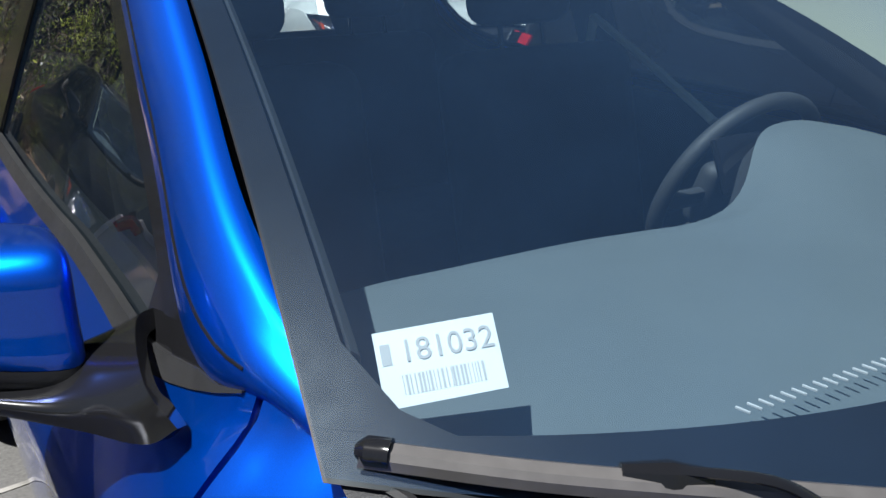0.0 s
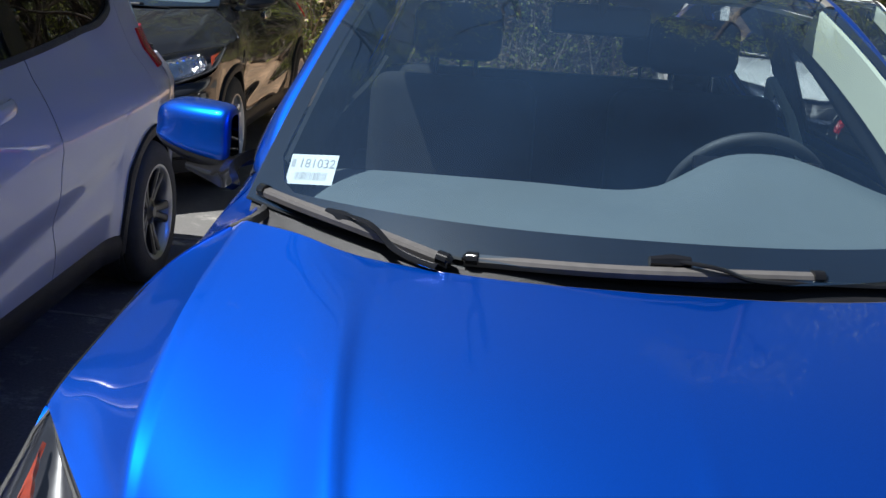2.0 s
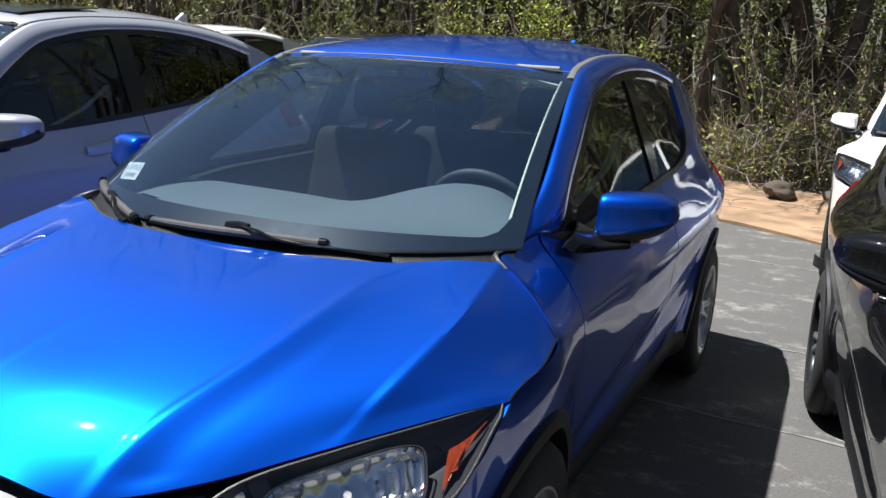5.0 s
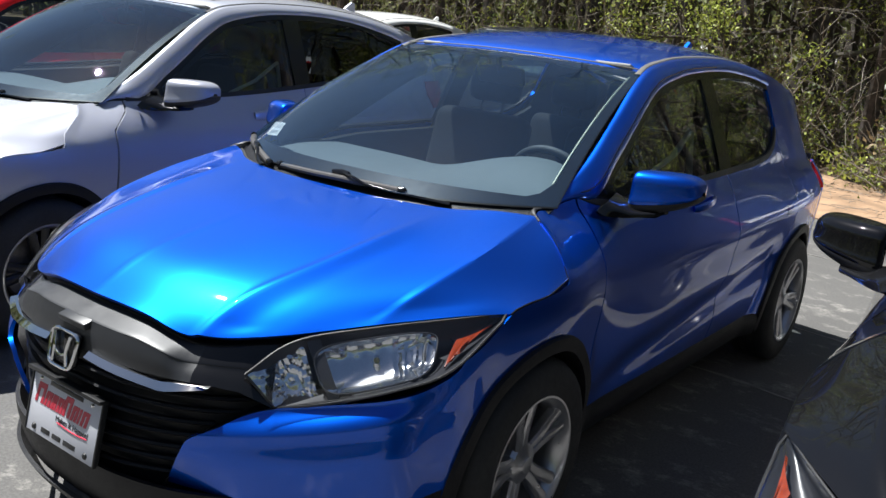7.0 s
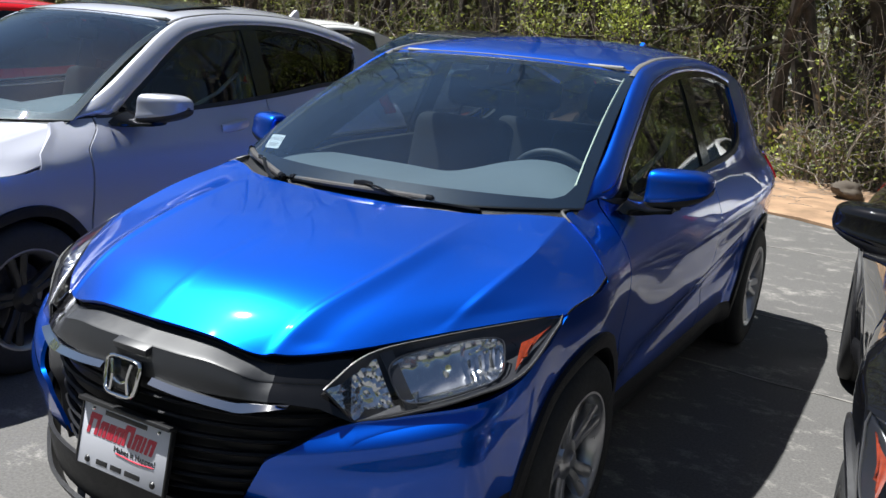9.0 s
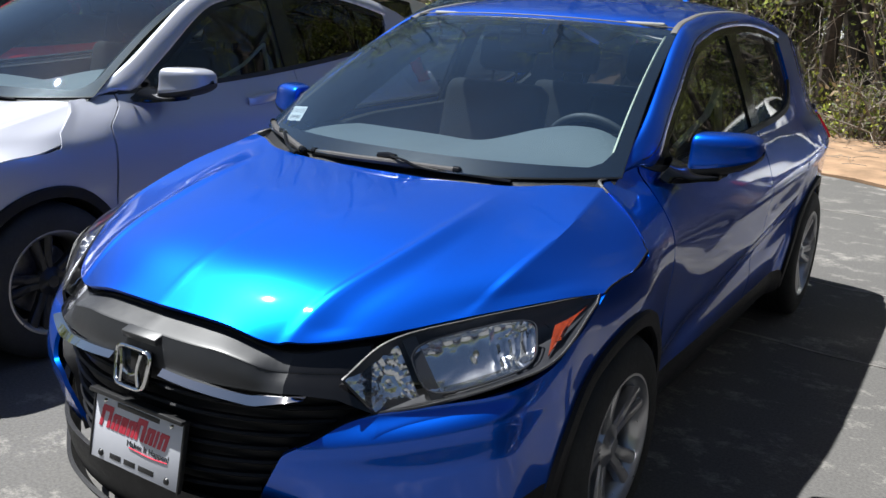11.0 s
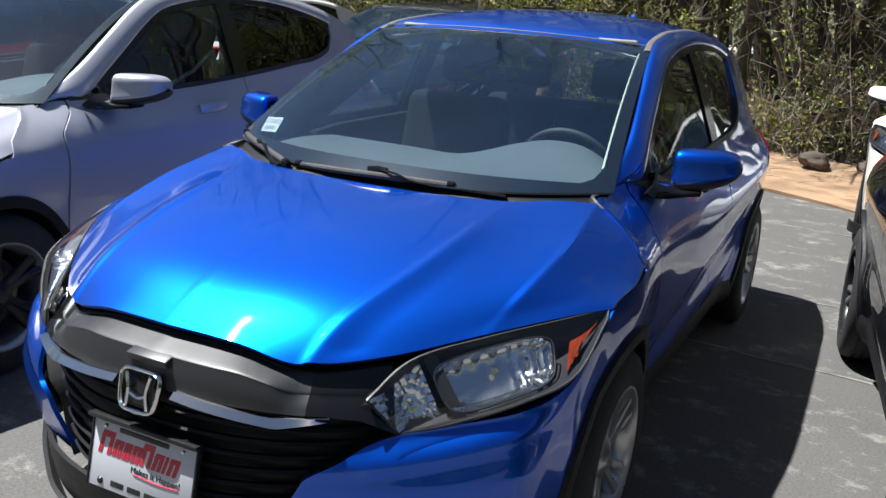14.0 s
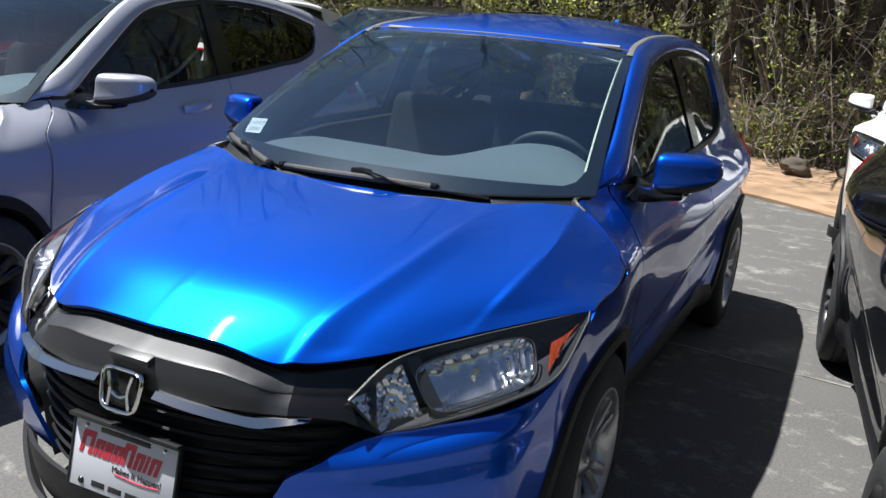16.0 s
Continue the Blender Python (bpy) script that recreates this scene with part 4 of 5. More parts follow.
    cheek[..., 0] = cheek[..., 0] * (1 - fair) + np.maximum(side_x(cheek[..., 1], z + 0 * t), cheek[..., 0] * out[..., 0]) * fair
    t2 = np.linspace(0, 1, N(50))[None, :]
    z2 = np.linspace(0.27, 0.41, 8)[:, None]
    chin = on_front(s_of_y(HUB_F - np.sqrt(ARCH**2 - (z2 - AXLE_Z) ** 2)) * t2, z2)
    fair = smooth(0.22, 0.47, chin[..., 1])
    chin[..., 0] = chin[..., 0] * (1 - fair) + side_x(chin[..., 1], z2 + 0 * t2) * fair
    bumper = part("bumper", Shape().sheet(both(chin), 0.012), CLADDING if detail > 1 else paint, car)
    pair("bumper_cheek", Shape().sheet(cheek, 0.012), paint, under=(bumper, bumper))
    z3 = np.linspace(0.19, 0.265, 6)[:, None]
    part("valance", Shape().sheet(both(on_front(s_of_y(0.48) * t2, z3, 0.03)), 0.012), CLADDING, bumper, "black plastic valance")
    s4, z4 = np.linspace(0, 1, 30)[None, :], np.linspace(0.36, 0.70, 16)[:, None]
    sunk = np.clip((0.575 - z4) / 0.15, 0, 1) ** 0.8
    back = on_front(s_of_x(opening(np.clip(z4, 0.40, 0.65)) + 0.14) * s4, z4, -0.045)
    back[..., 1] += 0.03 * sunk * smooth(0.5, 0.8, s4) + 0.02 * s4**2
    grille = part("grille", Shape().sheet(both(back), 0.01), CLADDING, car, "black grille with level slats")
    for zb in np.linspace(0.435, 0.655, 7 if detail else 4):
        row = on_front(s_of_x(opening(zb) - 0.008) * np.linspace(0, 1, 24)[None, :], np.full((1, 24), zb), -0.014 - 0.04 * np.linspace(0, 1, 24)[None, :] ** 2)
        part("slat", Shape().tube(both(row)[0], 0.011, 6, 0.55), CLADDING, grille)
    end_z = np.linspace(0.40, 0.69, 16)
    end = np.stack([on_front(s_of_x(opening(end_z) + 0.004), end_z, o) + np.stack([0 * end_z, 0.03 * np.clip((0.575 - end_z) / 0.05, 0, 1), 0 * end_z], -1) for o in (-0.004, -0.03, -0.08)], 1)
    pair("grille_end", Shape().sheet(end, 0.004), CLADDING, under=(grille, grille))
    # upper grille panel, satin, with a lip under the hood
    hx = np.linspace(0, 1, 34)
    hood_line = spline(HOOD_FRONT[:4], 34) + np.array([0, -0.004, -0.012])
    low_x = 0.556 * hx
    low_z = np.interp(low_x, [0, 0.42, 0.49, 0.556], [0.70, 0.70, 0.69, 0.655])
    low_line = on_front(s_of_x(low_x), low_z, 0.0)
    tuck = hood_line + np.array([0, 0.018, -0.013])
    fade = (1 - smooth(0.31, 0.375, low_x))[:, None]
    flat = low_line * 0.5 + tuck * 0.5
    edge = on_front(s_of_x(low_x), 0.772 - 0.03 * smooth(0.2, 0.4, low_x), -0.006) * fade + flat * (1 - fade)
    part("radiator_shroud", Shape().sheet(both(np.stack([tuck + np.array([0, 0.01, -0.25]), tuck + np.array([0, 0.03, -0.1]), tuck + np.array([0, 0.012, 0.0])])), 0.01), PLASTIC, grille)
    panel = np.stack([np.concatenate([spline([a, a * 0.5 + c * 0.5 + np.array([0, -0.004, 0]), c], 7)[:-1], spline([c, c * 0.9 + e * 0.1 + np.array([0, 0, 0.003]), e], 9)]) for a, c, e in zip(low_line, edge, tuck)], 1)
    cut = int(np.searchsorted(low_x, 0.375))
    part("grille_panel", Shape().sheet(both(panel[:, :cut + 1]), 0.006), SATIN, grille, "satin dark grille panel", 24)
    pair("panel_end", Shape().sheet(panel[:, cut:], 0.006), GLOSS_BLACK, "gloss black end of the grille panel", under=(grille, grille))
    part("badge_mount", Shape().block((0.12, 0.08, 0.02), (0, -0.030, 0.770), 0.005, (15, 0, 0)), SATIN, grille)
    bar_x = np.linspace(0.085, 0.435, 20)
    bar_z = np.interp(bar_x, [0.085, 0.33, 0.435], [0.70, 0.682, 0.697])
    bar_h = np.interp(bar_x, [0.085, 0.31, 0.345, 0.435], [0.008, 0.0095, 0.012, 0.001])
    bar = np.stack([on_front(s_of_x(bar_x), bar_z + k * bar_h, o) for k, o in ((-1.2, 0.0), (-0.95, 0.018), (-0.75, 0.022), (0.9, 0.008), (1.0, -0.004))])
    pair("chrome_bar", Shape().sheet(bar), CHROME, "bright chrome grille bar", under=(grille, grille), sharp=15)
    thing_badge(grille)
    headlamp(car, detail)
    door_mirror(car, paint)
    # cladding, liners, wheels
    for c in (HUB_F, HUB_R):
        pair("arch_cladding", Shape().sheet(arch_band(c, 0.362, 0.412, 0.014)), CLADDING, "black plastic arch cladding")
        a = np.radians(np.linspace(-25, 205, 30))[None, :]
        w = np.linspace(0.0, 1.0, 4)[:, None]
        yy, zz = c - 0.375 * np.cos(a), AXLE_Z + 0.375 * np.sin(a)
        lin = np.stack([(side_x(yy, zz) - 0.005) * (1 - w) + 0.5 * w, yy + 0 * w, zz + 0 * w], -1)
        pair("wheel_liner", Shape().sheet(lin, 0.004), PLASTIC)
    sill_z = np.linspace(0.20, 0.345, 6)
    yy = np.linspace(1.27, 3.11, 30)[None, :]
    sill = on_side(yy + 0 * sill_z[:, None], sill_z[:, None] + 0 * yy)
    sill[..., 0] += np.array([-0.05, 0.008, 0.014, 0.015, 0.012, 0.0])[:, None]
    pair("sill_cladding", Shape().sheet(sill, 0.01), CLADDING, "black plastic sill cladding")
    part("engine_block", Shape().block((0.9, 0.75, 0.5), (0, 0.6, 0.56), 0.05), PLASTIC, car)
    part("underbody", Shape().block((1.30, 3.7, 0.14), (0, 2.1, 0.27), 0.03), PLASTIC, car)
    for sx in (-1, 1):
        for yw, turn in ((HUB_F, 12), (HUB_R, 40)):
            wheel(car, sx * 0.768, yw, turn, rim, face, spokes)
    # handles
    hy = np.linspace(0, 1, 12)
    hd = on_side(2.02 + 0.22 * hy, 0.985 + 0.02 * hy) + np.array([1, 0, 0]) * (0.003 + 0.018 * np.sin(np.pi * hy) ** 0.5)[:, None]
    pair("door_handle", Shape().tube(hd, (0.008 if detail > 1 else 0.015) + 0.003 * np.sin(np.pi * hy), 8, 1.6), handle, under=d1)
    # cowl under the wipers
    k = np.linspace(0, 1, 40)
    foot = glass_low(k * 0.985) + np.array([0, 0.03, 0.005])
    rear = HOOD_REAR + np.array([0, 0.006, -0.014])
    cowl = np.stack([rear, rear * 0.75 + foot * 0.25 + np.array([0, 0, -0.016]), rear * 0.4 + foot * 0.6 + np.array([0, 0, -0.008]), foot])
    part("cowl", Shape().sheet(both(cowl), 0.006), CLADDING, car, "black plastic cowl below the windshield")
    if detail > 1:
        ey = np.linspace(1.035, 1.16, 12)
        edge = np.stack([side_x(ey, belt(ey)) - 0.002, ey, belt(ey) + 0.002], -1)
        pair("cowl_end", Shape().sheet(np.stack([edge, edge + np.array([-0.005, 0, 0.003]), edge + np.array([-0.012, -0.001, 0.001]), edge + np.array([-0.018, -0.002, -0.012])]), 0.003), PLASTIC, "black rubber end of the cowl")
    part("cowl_seal", Shape().tube(both((HOOD_REAR + np.array([0, 0.012, -0.010]))[None, :34])[0], 0.006, 6), RUBBER, car)
    if detail:
        wiper(car, [(-0.292, 0.909, 1.046), (-0.1, 0.875, 1.055), (0.05, 0.872, 1.06), (0.28, 0.915, 1.056)], (0.03, 0.884, 1.078), [(0.02, 0.884, 1.082), (0.10, 0.865, 1.078), (0.16, 0.875, 1.060), (0.30, 0.910, 1.052), (0.435, 0.945, 1.046)], "black driver side wiper")
        wiper(car, [(-0.676, 1.135, 1.080), (-0.58, 1.045, 1.078), (-0.45, 0.96, 1.066), (-0.315, 0.893, 1.044)], (-0.503, 0.995, 1.080), [(-0.50, 0.99, 1.088), (-0.45, 0.945, 1.086), (-0.41, 0.912, 1.060), (-0.37, 0.886, 1.049), (-0.335, 0.872, 1.044)], "black passenger side wiper")
        interior(car, detail)
    else:
        part("cabin", Shape().block((1.2, 2.3, 0.35), (0, 2.5, 1.08), 0.1, (0, 0, 0), 3), DASH_DARK, car)
    return car


def thing_badge(grille):
    """A chrome badge: a rounded frame round two uprights and a cross piece."""
    a = np.linspace(0, 2 * np.pi, 49)
    e = 0.42
    cx, cz = np.sign(np.cos(a)) * np.abs(np.cos(a)) ** e, np.sign(np.sin(a)) * np.abs(np.sin(a)) ** e
    taper = 1 + 0.10 * cz
    ring = np.stack([0.055 * cx * taper, -0.092 + 0.012 * cz, 0.694 + 0.046 * cz], -1)
    b = part("badge", Shape().tube(ring, 0.005, 8, caps=False), CHROME, grille, "chrome badge")
    part("badge_back", Shape().block((0.10, 0.02, 0.088), (0, -0.078, 0.694), 0.012, (-12, 0, 0), 3), GLOSS_BLACK, b)
    for sx in (-1, 1):
        part("upright", Shape().tube(spline([(sx * 0.034, -0.086, 0.732), (sx * 0.026, -0.094, 0.694), (sx * 0.031, -0.098, 0.655)], 10), [0.009] * 10, 8, 0.7), CHROME, b)
    part("cross_piece", Shape().tube(spline([(-0.026, -0.094, 0.688), (0, -0.097, 0.680), (0.026, -0.094, 0.688)], 8), 0.007, 8, 0.7), CHROME, b)
    return b

# ---- the place ----
def asphalt():
    m, t, b = shader("asphalt")
    base = ramp(t, noise_of(t, 0.55, 8, 0.6), (0.25, (0.078, 0.075, 0.072)), (0.75, (0.115, 0.110, 0.104)))
    spots = ramp(t, noise_of(t, 3.2, 10, 0.78, (1.0, 1.3, 1.0)), (0.53, (0, 0, 0)), (0.68, (1, 1, 1)))
    mx = t.nodes.new("ShaderNodeMix")
    mx.data_type = "RGBA"
    link(t, spots, mx.inputs["Factor"])
    link(t, base, mx.inputs[6])
    mx.inputs[7].default_value = (0.28, 0.265, 0.24, 1)
    grit = ramp(t, noise_of(t, 90, 3, 0.6), (0.3, (0.72, 0.72, 0.72)), (0.7, (1.2, 1.2, 1.2)))
    mu = t.nodes.new("ShaderNodeMix")
    mu.data_type, mu.blend_type = "RGBA", "MULTIPLY"
    mu.inputs["Factor"].default_value = 1
    link(t, mx.outputs[2], mu.inputs[6])
    link(t, grit, mu.inputs[7])
    link(t, mu.outputs[2], b.inputs["Base Color"])
    b.inputs["Roughness"].default_value = 0.85
    bump(t, b, noise_of(t, 220, 4), 0.22, 0.004)
    return m


ASPHALT = asphalt()
DIRT = surface("pine_straw_dirt", (0.27, 0.17, 0.10), 0.95, 0.0, 0.45, 2.5, 0.8, 60)
SEAM = surface("pale_joint", (0.19, 0.18, 0.165), 0.9, 0.0, 0.4, 9)
STONE = surface("grey_stone", (0.07, 0.055, 0.04), 0.9, 0.0, 0.3, 6, 0.6, 50)
WOODFLOOR = surface("leaf_litter", (0.13, 0.085, 0.05), 0.95, 0.0, 0.5, 1.5, 0.8, 40)

gx, gy = np.meshgrid(np.linspace(-400, 400, 5), np.linspace(-400, 400, 5))
part("ground", Shape().sheet(np.stack([gx, gy, gx * 0 - 0.03], -1)), WOODFLOOR)
tagged(bpy.data.objects["ground"], "leaf littered soil of the woods", "ground", kind="structure")
lot = Shape().sheet(np.stack(np.meshgrid(np.linspace(-30, 30, 13), np.linspace(-30, 8.6, 9)) + [np.zeros((9, 13))], -1), 0.03)
tagged(part("parking_lot", lot, ASPHALT), "worn grey asphalt of a car park", "asphalt", kind="structure")
xs = np.linspace(-30, 30, 121)
verge = 8.05 - 0.5 * np.clip(xs, -2.5, 2) + 0.05 * np.sin(xs * 3.1)
strip = np.stack([np.stack([xs, verge + k * 2.6, 0.015 + 0.06 * k + 0.02 * np.sin(xs * 2.3 + k * 4)], -1) for k in np.linspace(0, 1, 9)])
tagged(part("dirt_verge", Shape().sheet(strip, 0.03), DIRT), "orange dirt verge strewn with pine straw", "dirt", kind="structure")
rng = np.random.default_rng(7)
# joints in the asphalt
for y0, amp, seed in ((3.0, 0.03, 1.0), (4.2, 0.03, 2.2), (6.3, 0.05, 0.4)):
    px = np.linspace(-8, 8, 160)
    py = y0 + amp * np.sin(px * 1.7 + seed) + 0.012 * np.sin(px * 9 + seed) - 0.05 * px * 0.6
    w = 0.010 + 0.006 * np.sin(px * 5 + seed) * np.sin(px * 13)
    seam = np.stack([np.stack([px, py - w, 0 * px + 0.0035], -1), np.stack([px, py + w, 0 * px + 0.0035], -1)])
    tagged(part("asphalt_seam", Shape().sheet(seam, 0.003), SEAM), "pale worn joint line in the asphalt", "joint", kind="structure")

blue = compact_suv("metallic blue compact SUV with a dealer plate", BLUE, pose(0, 0, 0), 2)


def taller(v):
    """The silver car: a higher cabin and a front axle further forward."""
    v[:, 1] -= 0.13 * (1 - smooth(1.22, 1.38, v[:, 1])) * (1 - smooth(0.93, 1.05, v[:, 2]))
    v[:, 2] += 0.045 * smooth(1.08, 1.5, v[:, 2])
    return v


def lower_cabin(v):
    """The charcoal car: a high hood under a low cabin."""
    v[:, 2] = np.where(v[:, 2] > 1.07, 1.07 + (v[:, 2] - 1.07) * 0.74, v[:, 2])
    return v


def higher_lamps(v):
    """The white car: headlamps and hood edge set higher."""
    v[:, 2] += 0.09 * smooth(0.45, 0.72, v[:, 2]) * (1 - smooth(0.9, 1.1, v[:, 2])) * (1 - smooth(0.8, 1.2, v[:, 1]))
    return v


blue_belt = belt
belt = curve_at([(0.43, 0.768), (0.52, 0.798), (0.60, 0.838), (0.66, 0.866), (0.8, 0.883), (0.93, 0.894), (0.966, 0.907), (0.992, 0.983), (1.02, 1.05), (1.06, 1.058), (1.14, 1.062), (1.2, 1.07), (1.31, 1.075), (1.8, 1.088), (2.4, 1.12), (3.0, 1.168), (3.35, 1.205), (3.48, 1.25), (3.55, 1.33), (3.9, 1.34)])
WARP = taller
silver = compact_suv("lavender silver SUV with dark rear windows", SILVER, pose(-2.45, 0.02, 0, 0, 0, 2.6), 1, ALLOY, DARK_ALLOY, 5, SILVER, PRIVACY, "sunroof", 3.53, (3.76, 4.05, 0.98, 1.15))
belt = blue_belt
WARP = None
black = compact_suv("gloss black compact SUV parked beside the blue one", BLACK_PAINT, pose(2.55, -0.09, 0, 0, 0, 5), 1, DARK_ALLOY, ALLOY, 5)
WARP = higher_lamps
white = compact_suv("white compact SUV parked in the row behind", WHITE_PAINT, pose(2.15, 5.1, 0, 0, 0, -3), 1)
WARP = lower_cabin
dark = compact_suv("charcoal SUV parked behind the silver one", DARK_PAINT, pose(-2.80, 4.65, 0, 0, 0, 2) @ Matrix.Diagonal((1.05, 1.06, 1.1, 1)), 1, None, None, 5, CHROME)
WARP = None
red = compact_suv("red compact SUV beyond the silver one", RED_PAINT, pose(-5.0, 0.3, 0, 0, 0, 5), 0)
pale = compact_suv("pale wagon in the row behind", WHITE_PAINT, pose(-5.6, 5.0, 0), 0)
far_a = compact_suv("white car seen through the woods", WHITE_PAINT, pose(-2.2, 29, -0.1, 0, 0, 80), 0)
far_b = compact_suv("white car seen through the woods", WHITE_PAINT, pose(-7.4, 29.5, -0.1, 0, 0, 95), 0)


# ---- the woods ----
def branch(rng, start, way, length, radius, level, out, tips):
    """Grows one limb as a bent path and its side limbs; gathers paths and the places for leaves."""
    n = 7 if level < 2 else 4
    p, d = [np.array(start, float)], np.array(way, float)
    for k in range(n - 1):
        d = d + rng.normal(0, 0.13 + 0.05 * level, 3) + np.array([0, 0, 0.05 if level else 0.02])
        d /= np.linalg.norm(d)
        p.append(p[-1] + d * length / (n - 1))
    p = np.array(p)
    out.append((p, np.linspace(radius, radius * (0.45 if level == 0 else 0.25), n), level))
    if level >= 1:
        tips += [p[-1], p[-2]] + ([p[-1] * 0.5 + p[-2] * 0.5] if level > 1 else [])
    if level >= 3:
        return
    for k in range((11, 5, 3)[level]):
        f = rng.uniform(0.22 if level == 0 else 0.25, 0.98)
        i = min(int(f * (n - 1)), n - 2)
        at = p[i] + (p[i + 1] - p[i]) * (f * (n - 1) - i)
        a, e = rng.uniform(0, 2 * np.pi), rng.uniform(0.1, 0.75)
        side = np.array([math.cos(a) * math.cos(e), math.sin(a) * math.cos(e), math.sin(e)])
        side = side if level == 0 else side * 0.7 + d * 0.6
        branch(rng, at, side / np.linalg.norm(side), length * rng.uniform(0.25, 0.42) * (1.25 - 0.6 * f), radius * 0.38, level + 1, out, tips)


def leaves(rng, places, size, shape):
    """Small folded leaves at the places."""
    n = len(places)
    a, b = rng.normal(size=(n, 3)), rng.normal(size=(n, 3))
    a /= np.linalg.norm(a, axis=1, keepdims=True)
    b -= (a * b).sum(1, keepdims=True) * a
    b /= np.linalg.norm(b, axis=1, keepdims=True)
    s = size * rng.uniform(0.6, 1.3, (n, 1))
    c = np.cross(a, b) * s * 0.2
    v = np.stack([places - a * s, places + b * s * 0.5 + c, places + a * s, places - b * s * 0.5 + c], 1)
    idx = np.arange(n)[:, None] * 4 + np.arange(4)
    return shape.add(v.reshape(-1, 3), idx.tolist())


def tree(x, y, tall, girth, seed, leaf, count, size, low=0.25):
    rng = np.random.default_rng(seed)
    paths, tips = [], []
    branch(rng, (0, 0, -0.05), (rng.normal(0, 0.05), rng.normal(0, 0.05), 1), tall, girth, 0, paths, tips)
    ob = thing("tree", "slender tree with bare limbs and young leaves" if leaf != LEAF_DARK else "dark evergreen tree with fine needles", "tree", pose(x, y, 0), "trees of the woods")
    flare = paths[0][1].copy()
    flare[0] *= 1.5
    part("trunk", Shape().tube(spline(paths[0][0], 22), np.interp(np.linspace(0, 6, 22), range(7), flare), 9), BARK, ob)
    limb = Shape()
    for p, r, level in paths[1:]:
        limb.tube(p, np.maximum(r, 0.004), 5 if level == 1 else 3, caps=False)
    tagged(part("branchwork", limb, BARK if seed % 3 else TWIG, ob), kind="stuff")
    tips = np.array(tips)
    pick = tips[rng.integers(0, len(tips), count)] + rng.normal(0, 0.16, (count, 3))
    tagged(part("crown", leaves(rng, pick, size, Shape()), leaf, ob), kind="stuff")
    return ob


rnd = random.Random(11)
spots = []
for k in range(46):
    for _ in range(40):
        tx, ty = rnd.uniform(-15, 6.5), rnd.uniform(10.2, 20)
        sight = 1.5 - (ty + 1.5) * 0.128
        if ty > 10.2 - 0.5 * max(-2.5, min(2, tx)) + 0.6 and all((tx - a) ** 2 + (ty - b) ** 2 > 1.1 for a, b in spots) and not (sight - 0.75 < tx < sight + 0.35):
            break
    spots.append((tx, ty))
    kind = k % 4
    near = ty < 14
    if kind == 0:
        tree(tx, ty, rnd.uniform(6, 9) * (1.5 if tx < -3 else 1), rnd.uniform(0.10, 0.17), 100 + k, LEAF_DARK, 6500, 0.036)
    else:
        tree(tx, ty, rnd.uniform(6, 10) * (1.5 if tx < -3 else 1), rnd.uniform(0.06, 0.15), 100 + k, LEAF_SPRING, 5200 if near else 3600, 0.030)

for tx, ty, girth in ((-0.55, 11.9, 0.10), (0.05, 12.6, 0.13), (0.42, 11.4, 0.08), (0.85, 13.0, 0.15), (1.25, 11.8, 0.11), (1.9, 12.4, 0.12), (2.7, 11.6, 0.10), (-2.4, 13.2, 0.14), (-4.1, 12.8, 0.12)):
    tree(tx, ty, rnd.uniform(7, 10), girth, 300 + int(tx * 40), LEAF_SPRING, 1700, 0.030)

# undergrowth: upright stems with twigs and leaves, thick at the edge of the woods
rng = np.random.default_rng(5)
stems, green, dry, needle = Shape(), Shape(), Shape(), Shape()
for k in range(1500):
    bx = rng.uniform(-15, 7)
    edge = 10.45 - 0.5 * np.clip(bx, -2.5, 2)
    by = edge + abs(rng.normal(0, 2.2))
    if noise.noise((bx * 0.55, by * 0.55, 3.0)) < -0.12 and rng.random() < 0.8:
        continue
    sight = 1.5 - (by + 1.5) * 0.128
    hgt = rng.uniform(0.5, 2.6) * (0.35 if sight - 0.6 < bx < sight + 0.25 else 1)
    p = [np.array([bx, by, 0.0])]
    d = np.array([rng.normal(0, 0.3), rng.normal(0, 0.3), 1.0])
    for _ in range(5):
        d = d + rng.normal(0, 0.25, 3)
        p.append(p[-1] + d / np.linalg.norm(d) * hgt / 5)
    p = np.array(p)
    stems.tube(p, np.linspace(0.013, 0.004, 6) * rng.uniform(0.6, 1.5), 4, caps=False)
    tips = []
    for _ in range(7):
        i = rng.integers(1, 5)
        w = rng.normal(0, 1, 3) + np.array([0, 0, 0.4])
        q = np.array([p[i], p[i] + w * 0.13, p[i] + w * 0.13 + rng.normal(0, 0.14, 3)]) if rng.random() < 0.9 else np.array([p[i], p[i] + w * 0.3, p[i] + w * 0.55])
        stems.tube(q, [0.005, 0.004, 0.002], 3, caps=False)
        tips += [q[1], q[2], p[i]]
    tips = np.array(tips)
    cnt = int(rng.uniform(25, 110) * (0.5 if bx > -0.8 else 1.0))
    kind = rng.random()
    leaves(rng, tips[rng.integers(0, len(tips), cnt)] + rng.normal(0, 0.10, (cnt, 3)), 0.032 if kind < 0.8 else 0.04, green if kind < 0.62 else needle if kind < 0.85 else dry)
